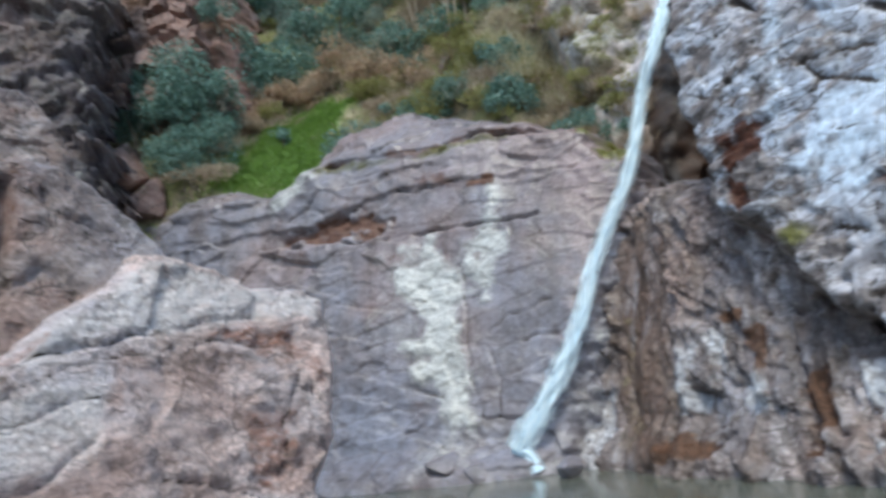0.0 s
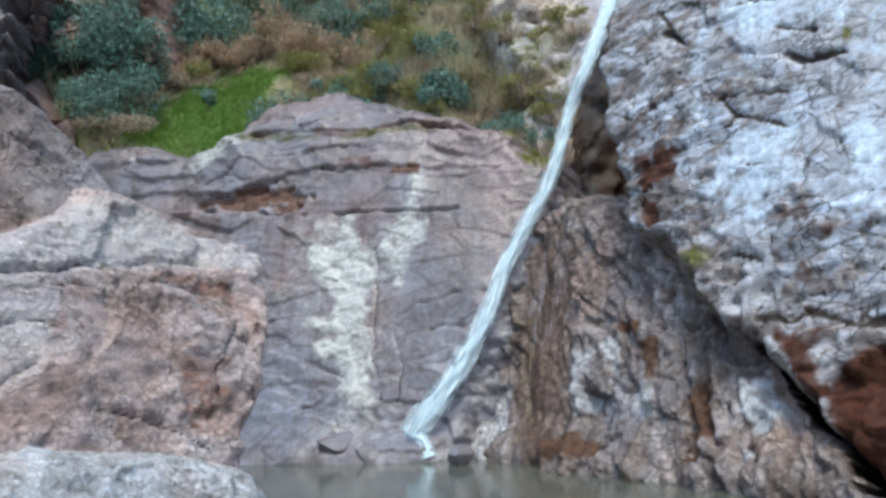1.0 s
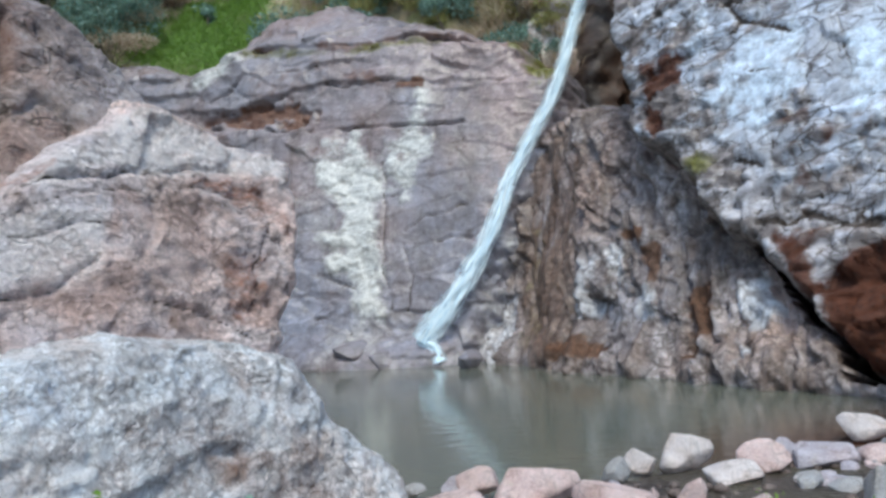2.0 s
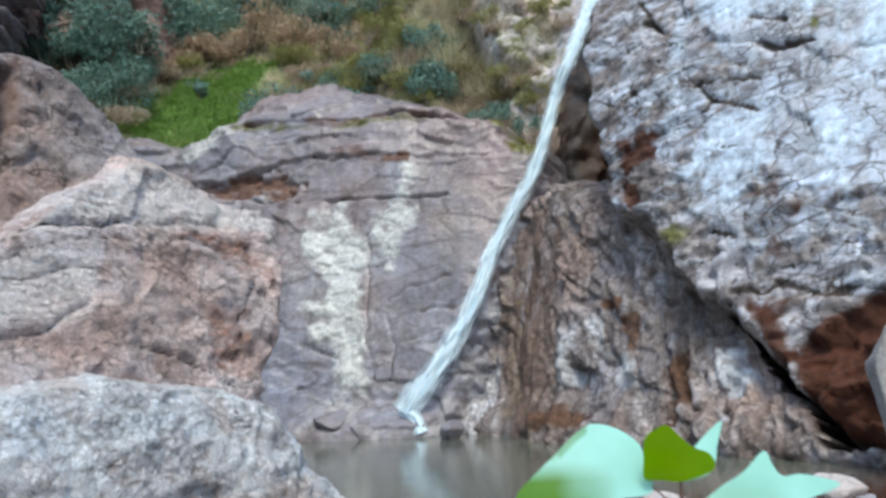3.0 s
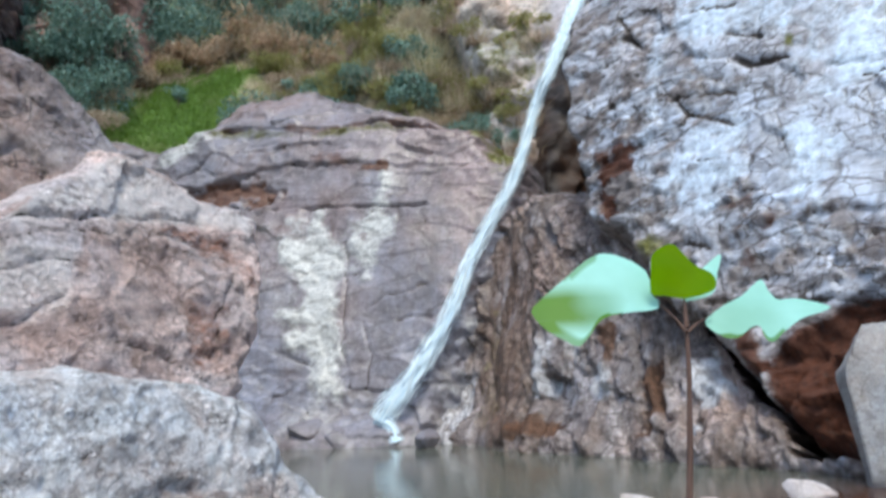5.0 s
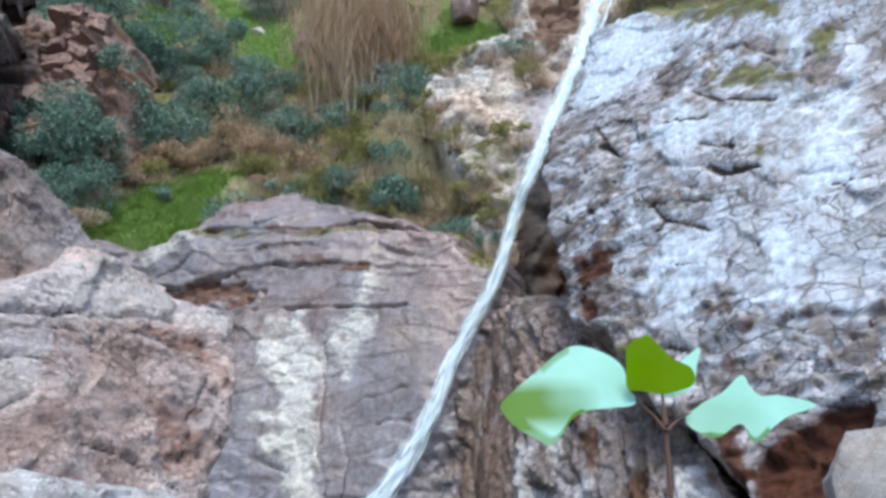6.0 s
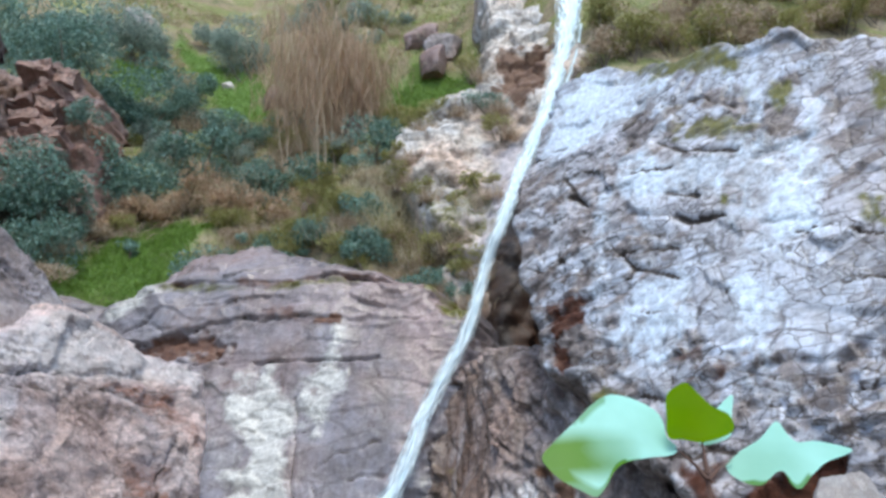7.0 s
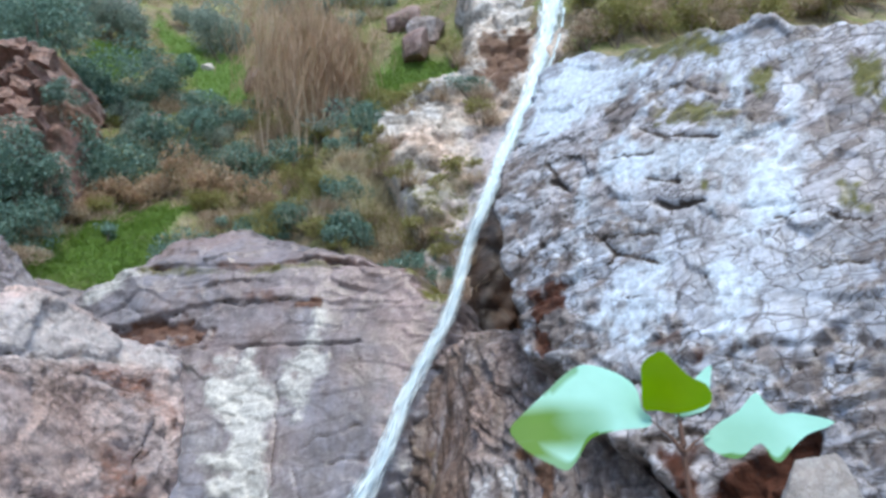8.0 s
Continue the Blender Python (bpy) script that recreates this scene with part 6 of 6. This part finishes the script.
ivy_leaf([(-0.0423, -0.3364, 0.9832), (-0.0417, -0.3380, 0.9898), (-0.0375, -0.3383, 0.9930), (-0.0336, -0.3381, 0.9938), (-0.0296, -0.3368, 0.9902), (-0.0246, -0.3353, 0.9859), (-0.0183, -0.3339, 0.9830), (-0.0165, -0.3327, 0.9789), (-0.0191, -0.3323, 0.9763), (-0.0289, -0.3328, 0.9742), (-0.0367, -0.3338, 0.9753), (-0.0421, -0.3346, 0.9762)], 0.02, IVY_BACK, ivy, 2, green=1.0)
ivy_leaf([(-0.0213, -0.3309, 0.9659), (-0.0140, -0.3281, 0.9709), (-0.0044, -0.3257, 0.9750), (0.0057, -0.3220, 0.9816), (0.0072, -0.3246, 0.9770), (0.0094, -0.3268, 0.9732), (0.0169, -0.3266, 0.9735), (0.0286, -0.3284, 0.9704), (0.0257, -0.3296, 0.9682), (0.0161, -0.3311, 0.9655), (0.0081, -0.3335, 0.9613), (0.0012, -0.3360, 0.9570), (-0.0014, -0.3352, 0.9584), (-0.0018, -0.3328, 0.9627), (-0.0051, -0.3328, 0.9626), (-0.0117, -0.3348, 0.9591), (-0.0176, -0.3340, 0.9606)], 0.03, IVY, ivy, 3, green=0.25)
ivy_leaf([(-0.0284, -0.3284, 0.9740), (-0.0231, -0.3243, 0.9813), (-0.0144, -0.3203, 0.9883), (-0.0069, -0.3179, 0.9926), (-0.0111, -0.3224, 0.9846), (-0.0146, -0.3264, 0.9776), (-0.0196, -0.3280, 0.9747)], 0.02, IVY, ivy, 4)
STALKS = [[(-0.0294, -0.3310, 0.9622), (-0.0327, -0.3310, 0.9671), (-0.0387, -0.3310, 0.9730)], [(-0.0288, -0.3310, 0.9639), (-0.0287, -0.3310, 0.9702), (-0.0288, -0.3310, 0.9755)], [(-0.0283, -0.3310, 0.9622), (-0.0243, -0.3310, 0.9654), (-0.0188, -0.3310, 0.9678)]]
for line in STALKS:
    part("petiole", tubes_mesh("petiole", [line], 0.0011, STEM, 6), ivy)
part("stem", tubes_mesh("stem", [[(-0.0520, -0.3300, 0.6800), (-0.0470, -0.3300, 0.7600), (-0.0432, -0.3300, 0.8305), (-0.0397, -0.3300, 0.8599), (-0.0375, -0.3300, 0.8734), (-0.0351, -0.3300, 0.8898), (-0.0316, -0.3300, 0.9203), (-0.0292, -0.3300, 0.9471), (-0.0286, -0.3300, 0.9618), (-0.0288, -0.3300, 0.9699)]], 0.0024, STEM, 8), ivy)

# ---- small rocks at the foot of the fall ----
for n, (x, y, w, h) in enumerate([(-2.09, 12.91, 0.86, 0.76), (-1.47, 11.75, 0.88, 0.42), (-0.96, 11.53, 0.72, 0.27), (-0.39, 11.64, 0.55, 0.26), (0.34, 10.66, 0.59, 0.25)]):
    stone((x, y + 0.3, -0.03), w, h * 1.15, SLAB, "low grey rock at the foot of the slab", 700 + n, 20 * n, "foot_rock")
for n, (x, y, w, h) in enumerate([(1.68, 9.54, 0.54, 0.22), (2.12, 9.03, 0.59, 0.22), (2.45, 8.44, 0.42, 0.18)]):
    stone((x, y + 0.25, -0.03), w, h * 1.15, RIBS, "brown wet rock at the pool's edge", 720 + n, 20 * n, "foot_rock")
edge = (3.54, 5.16, 0.87, 1.3)
stone((edge[0] + 0.2, edge[1] + 0.3, -0.05), edge[2], edge[3], STONES["grey"][0], "pale grey boulder at the pool's edge", 741, 15, "edge_boulder", True)


# ---- small plants on the bank ----
def herb(at, tall, spread, leaf, count, material, label, seed):
    rng = np.random.default_rng(seed)
    ob = thing("herb", label, "plant", "", at)
    for _ in range(5):
        lean = rng.normal(size=2) * spread
        path = [(lean[0] * t * t, lean[1] * t * t, tall * rng.uniform(0.8, 1.0) * t) for t in (0, 0.35, 0.7, 1.0)]
        part("stem", tubes_mesh("stem", [path], 0.003, STEM, 5), ob)
        pts = np.array([path[1], path[2], path[3]])[rng.integers(0, 3, count)] + rng.normal(size=(count, 3)) * spread * 0.45
        tagged(part("foliage", leaves_mesh("foliage", pts, leaf, material, seed + 1, 0.8, 0.6), ob), kind="stuff")
    return ob


HERB = leaf_material("pale blue green herb leaves", [(0.18, 0.3, 0.22), (0.28, 0.42, 0.33), (0.36, 0.5, 0.42)])
for n, (x, y, z) in enumerate([(-0.8900, 1.9500, 0.5200), (-0.8300, 1.9500, 0.5600), (-0.7800, 1.9500, 0.5200), (-0.9200, 1.9500, 0.4900), (-1.4700, 1.9500, 0.4600), (-1.4000, 1.9500, 0.4200)]):
    herb((x, y - 0.2, bank_z(x, y - 0.2) + 0.03), z - bank_z(x, y - 0.2), 0.07, 0.024, 28, HERB, "small pale green herb between the stones", 760 + n)
for n, (x, y, z) in enumerate([(-1.1300, 2.0000, 0.6300), (-1.3000, 2.0000, 0.4800)]):
    herb((x, y - 0.25, bank_z(x, y - 0.25) + 0.03), z - bank_z(x, y - 0.25) - 0.02, 0.03, 0.028, 8, LAWN, "small yellow green weed beside the boulder", 775 + n)
for n, (x, y, w, h) in enumerate([(1.35, 3.00, 0.18, 0.12), (1.58, 2.81, 0.20, 0.12), (0.55, 3.02, 0.11, 0.08)]):
    herb((x, y, 0.03), h * 0.9, w * 0.3, 0.03, 9, LAWN, "small yellow green weed between the stones", 780 + n)
dead = thing("dead_stalk", "thin bare brown stalk standing on the bank", "plant")
part("stem", tubes_mesh("stem", [[(-0.0800, 1.6000, 0.2100), (-0.0600, 1.6000, 0.4100), (-0.0400, 1.6000, 0.5100), (-0.0200, 1.6000, 0.6100)]], 0.006, STEM, 6), dead)

# ---- rocks before the near boulder ----
FRONT = [("mauve", 0.33, (-1.13, 1.80, 0.27)), ("pink", 0.44, (-0.68, 1.82, 0.29)), ("grey", 0.34, (-1.42, 1.78, 0.33)), ("mauve", 0.18, (-0.93, 1.85, 0.14))]
for n, (kind, w, (x, y, z)) in enumerate(FRONT):
    stone((x, y, bank_z(x, y) + 0.03), w, z, STONES[kind][0], "angular " + STONES[kind][1].split(" at ")[0] + " before the boulder", 820 + n, 30 * n, "bank_rock", True)

# ---- rocks and growth on the slope ----
CLEFT_ROCKS = [(-8.97, 16.61, 6.88, 1.90, 1.46), (-9.90, 16.64, 7.18, 1.65, 1.35), (-8.24, 16.38, 6.43, 1.27, 0.85), (-10.57, 16.84, 8.00, 1.56, 1.40)]
for n, (x, y, z, w, h) in enumerate(CLEFT_ROCKS):
    at = on_hill((x, y))
    stone((at[0], at[1], at[2] - 0.15), w, h + 0.15, RED, "dark red rock in the cleft behind the boulders", 800 + n, 40 * n, "cleft_rock", True)
CLEFT_BUSHES = [(-8.51, 18.37, 10.14, 1.6, 1.5), (-7.63, 17.86, 8.96, 1.5, 1.3), (-6.90, 17.52, 8.13, 1.1, 0.9), (-7.10, 18.84, 9.86, 1.5, 1.3), (-7.89, 19.22, 10.71, 1.5, 1.4), (-8.84, 19.25, 11.25, 1.6, 1.4), (-7.25, 16.41, 7.02, 2.10, 1.54), (-8.52, 16.84, 8.07, 2.23, 1.79), (-7.06, 17.49, 8.32, 1.79, 1.64), (-8.18, 17.78, 9.23, 1.88, 1.72), (-6.22, 18.66, 9.35, 1.58, 1.74), (-9.60, 17.00, 8.61, 1.86, 1.70)]
for n, (x, y, z, w, h) in enumerate(off_lawn(CLEFT_BUSHES)):
    bush(on_hill((x, y)), w, h, TEAL, "dark blue green bush in the cleft", 830 + n, 0.08, 1.3, "bush", "bushes on the slope", 4)
for n, (x, y, z, w, h) in enumerate(off_lawn([(-6.50, 17.03, 7.49, 1.71, 1.00), (-6.95, 16.32, 6.81, 1.52, 0.69), (-5.97, 17.65, 8.03, 1.32, 0.74)])):
    bush(on_hill((x, y)), w, h, DRY, "dry brown brush in the cleft", 840 + n, 0.07, 1.0, "scrub", "scrub on the slope", 4)
for n, (x, y, z, w, h) in enumerate([(0.13, 16.21, 8.50, 1.50, 0.68), (0.75, 16.41, 9.05, 0.98, 0.77), (-0.14, 17.00, 9.32, 1.16, 0.58), (1.08, 16.33, 8.49, 1.10, 0.69), (0.42, 16.69, 9.65, 0.86, 0.57), (-0.71, 17.44, 9.05, 1.17, 0.66)]):
    bush(on_hill((x, y)), w, h, (OLIVE, DRY, OLIVE, DRY, TEAL, OLIVE)[n], "low mixed scrub on the knoll", 885 + n, 0.07, 1.3, "scrub", "scrub on the slope", 4)
for n, (x, y, z, w, h) in enumerate(off_lawn([(-6.14, 17.93, 8.51, 0.9, 0.7), (-5.96, 18.50, 9.21, 1.1, 0.8), (-5.64, 18.83, 9.51, 1.2, 0.8), (-4.20, 18.86, 9.50, 1.93, 1.28), (-3.11, 18.45, 9.32, 1.40, 1.09), (-5.28, 18.64, 9.07, 1.75, 0.80), (-1.87, 17.78, 8.88, 1.34, 1.04), (-6.07, 18.10, 8.61, 1.56, 0.78)])):
    bush(on_hill((x, y)), w, h, TWIG, "dry brown brush of bare twigs", 895 + n, 0.11, 1.2, "brushwood", "scrub on the slope", 6)
for material, kind, rows in ((TEAL, "blue green", [(-0.49, 16.21, 7.68, 1.48, 0.94), (2.14, 16.18, 8.14, 1.09, 0.82)]), (OLIVE, "olive", [(-1.60, 17.11, 8.14, 1.99, 0.64), (1.41, 15.81, 7.13, 1.44, 1.05), (0.02, 15.52, 7.26, 1.16, 0.51), (-3.12, 18.09, 8.88, 1.37, 0.61)]), (DRY, "dry brown", [(1.76, 15.63, 6.85, 1.03, 0.90), (-2.49, 17.65, 8.53, 1.33, 0.59), (1.02, 15.67, 7.28, 0.91, 0.65)])):
    for n, (x, y, z, w, h) in enumerate(rows):
        bush(on_hill((x, y)), w, h, material, "low " + kind + " bush along the brink of the slab", 860 + n + len(kind), 0.07, 1.2, "shrub", "bushes on the slope", 4)
        tussock(on_hill((x + 0.4, y + 0.1)), 0.6, 0.45, DRY, "tuft of dry grass along the brink of the slab", 870 + n + len(kind), 200)
LOOSE = [
    (CREAM, "pale weathered rock on the slope", [(-4.39, 26.32, 18.54, 0.60, 0.34), (2.01, 17.59, 10.76, 1.23, 0.77), (1.62, 17.15, 9.70, 1.03, 0.59), (-8.52, 28.46, 22.39, 1.93, 1.10), (2.50, 16.38, 8.70, 0.98, 0.70)]),
    (RED, "red brown rock on the slope", [(-8.10, 27.92, 21.57, 1.61, 0.94), (-5.32, 22.04, 13.24, 1.07, 0.88), (-2.29, 23.92, 16.24, 1.07, 0.86), (0.36, 17.69, 11.32, 0.94, 0.47), (-0.92, 17.62, 9.05, 0.74, 0.52), (2.83, 19.09, 14.09, 1.24, 0.80), (11.71, 13.34, 9.76, 0.90, 0.75), (2.67, 20.01, 15.76, 1.14, 0.85)]),
    (RIBS, "dark brown rock on the slope", [(3.45, 19.37, 15.01, 1.28, 0.92)]),
]
for material, label, rows in LOOSE:
    for n, (x, y, z, w, h) in enumerate(rows):
        at = on_hill((x, y))
        stone((at[0], at[1], at[2] - 0.1), w, h + 0.1, material, label, 850 + 7 * n + len(label), 25 * n, "slope_rock", True)
LEDGE_GROWTH = [(-0.72, 9.70), (-0.28, 10.72), (0.52, 11.18), (-0.08, 8.36), (0.73, 7.85), (1.37, 8.15), (0.43, 6.86), (1.11, 6.01), (1.62, 11.01), (1.11, 12.53), (1.81, 10.12), (0.29, 5.72), (0.94, 5.35), (-0.66, 8.92)]
for n, (u, v) in enumerate(LEDGE_GROWTH):
    at = P_GULLY.place(u, v, 0.1)
    bush(tuple(float(c) for c in at), 0.7 + 0.2 * (n % 3), 0.45 + 0.15 * (n % 2), TEAL if n in (8, 11, 12) else OLIVE, "olive tuft growing on the rock ledges", 880 + n, 0.07, 1.2, "ledge_plant", "plants on the ledges", 3)
    tussock(tuple(float(c) for c in P_GULLY.place(u + 0.3, v - 0.1, 0.1)), 0.5, 0.5, DRY, "dry grass tuft growing on the rock ledges", 910 + n, 160)
for n, (u, v) in enumerate([(-3.96, 11.03), (-2.97, 9.56), (-2.07, 8.75), (-4.48, 13.08), (-1.19, 8.69), (-0.41, 9.01), (-0.66, 11.46)]):
    bush(tuple(float(c) for c in P_RED.place(u, v, 0.15)), 1.1, 0.9, TEAL, "blue green bush before the red outcrop", 940 + n, 0.085, 1.3, "bush", "bushes on the slope", 4)
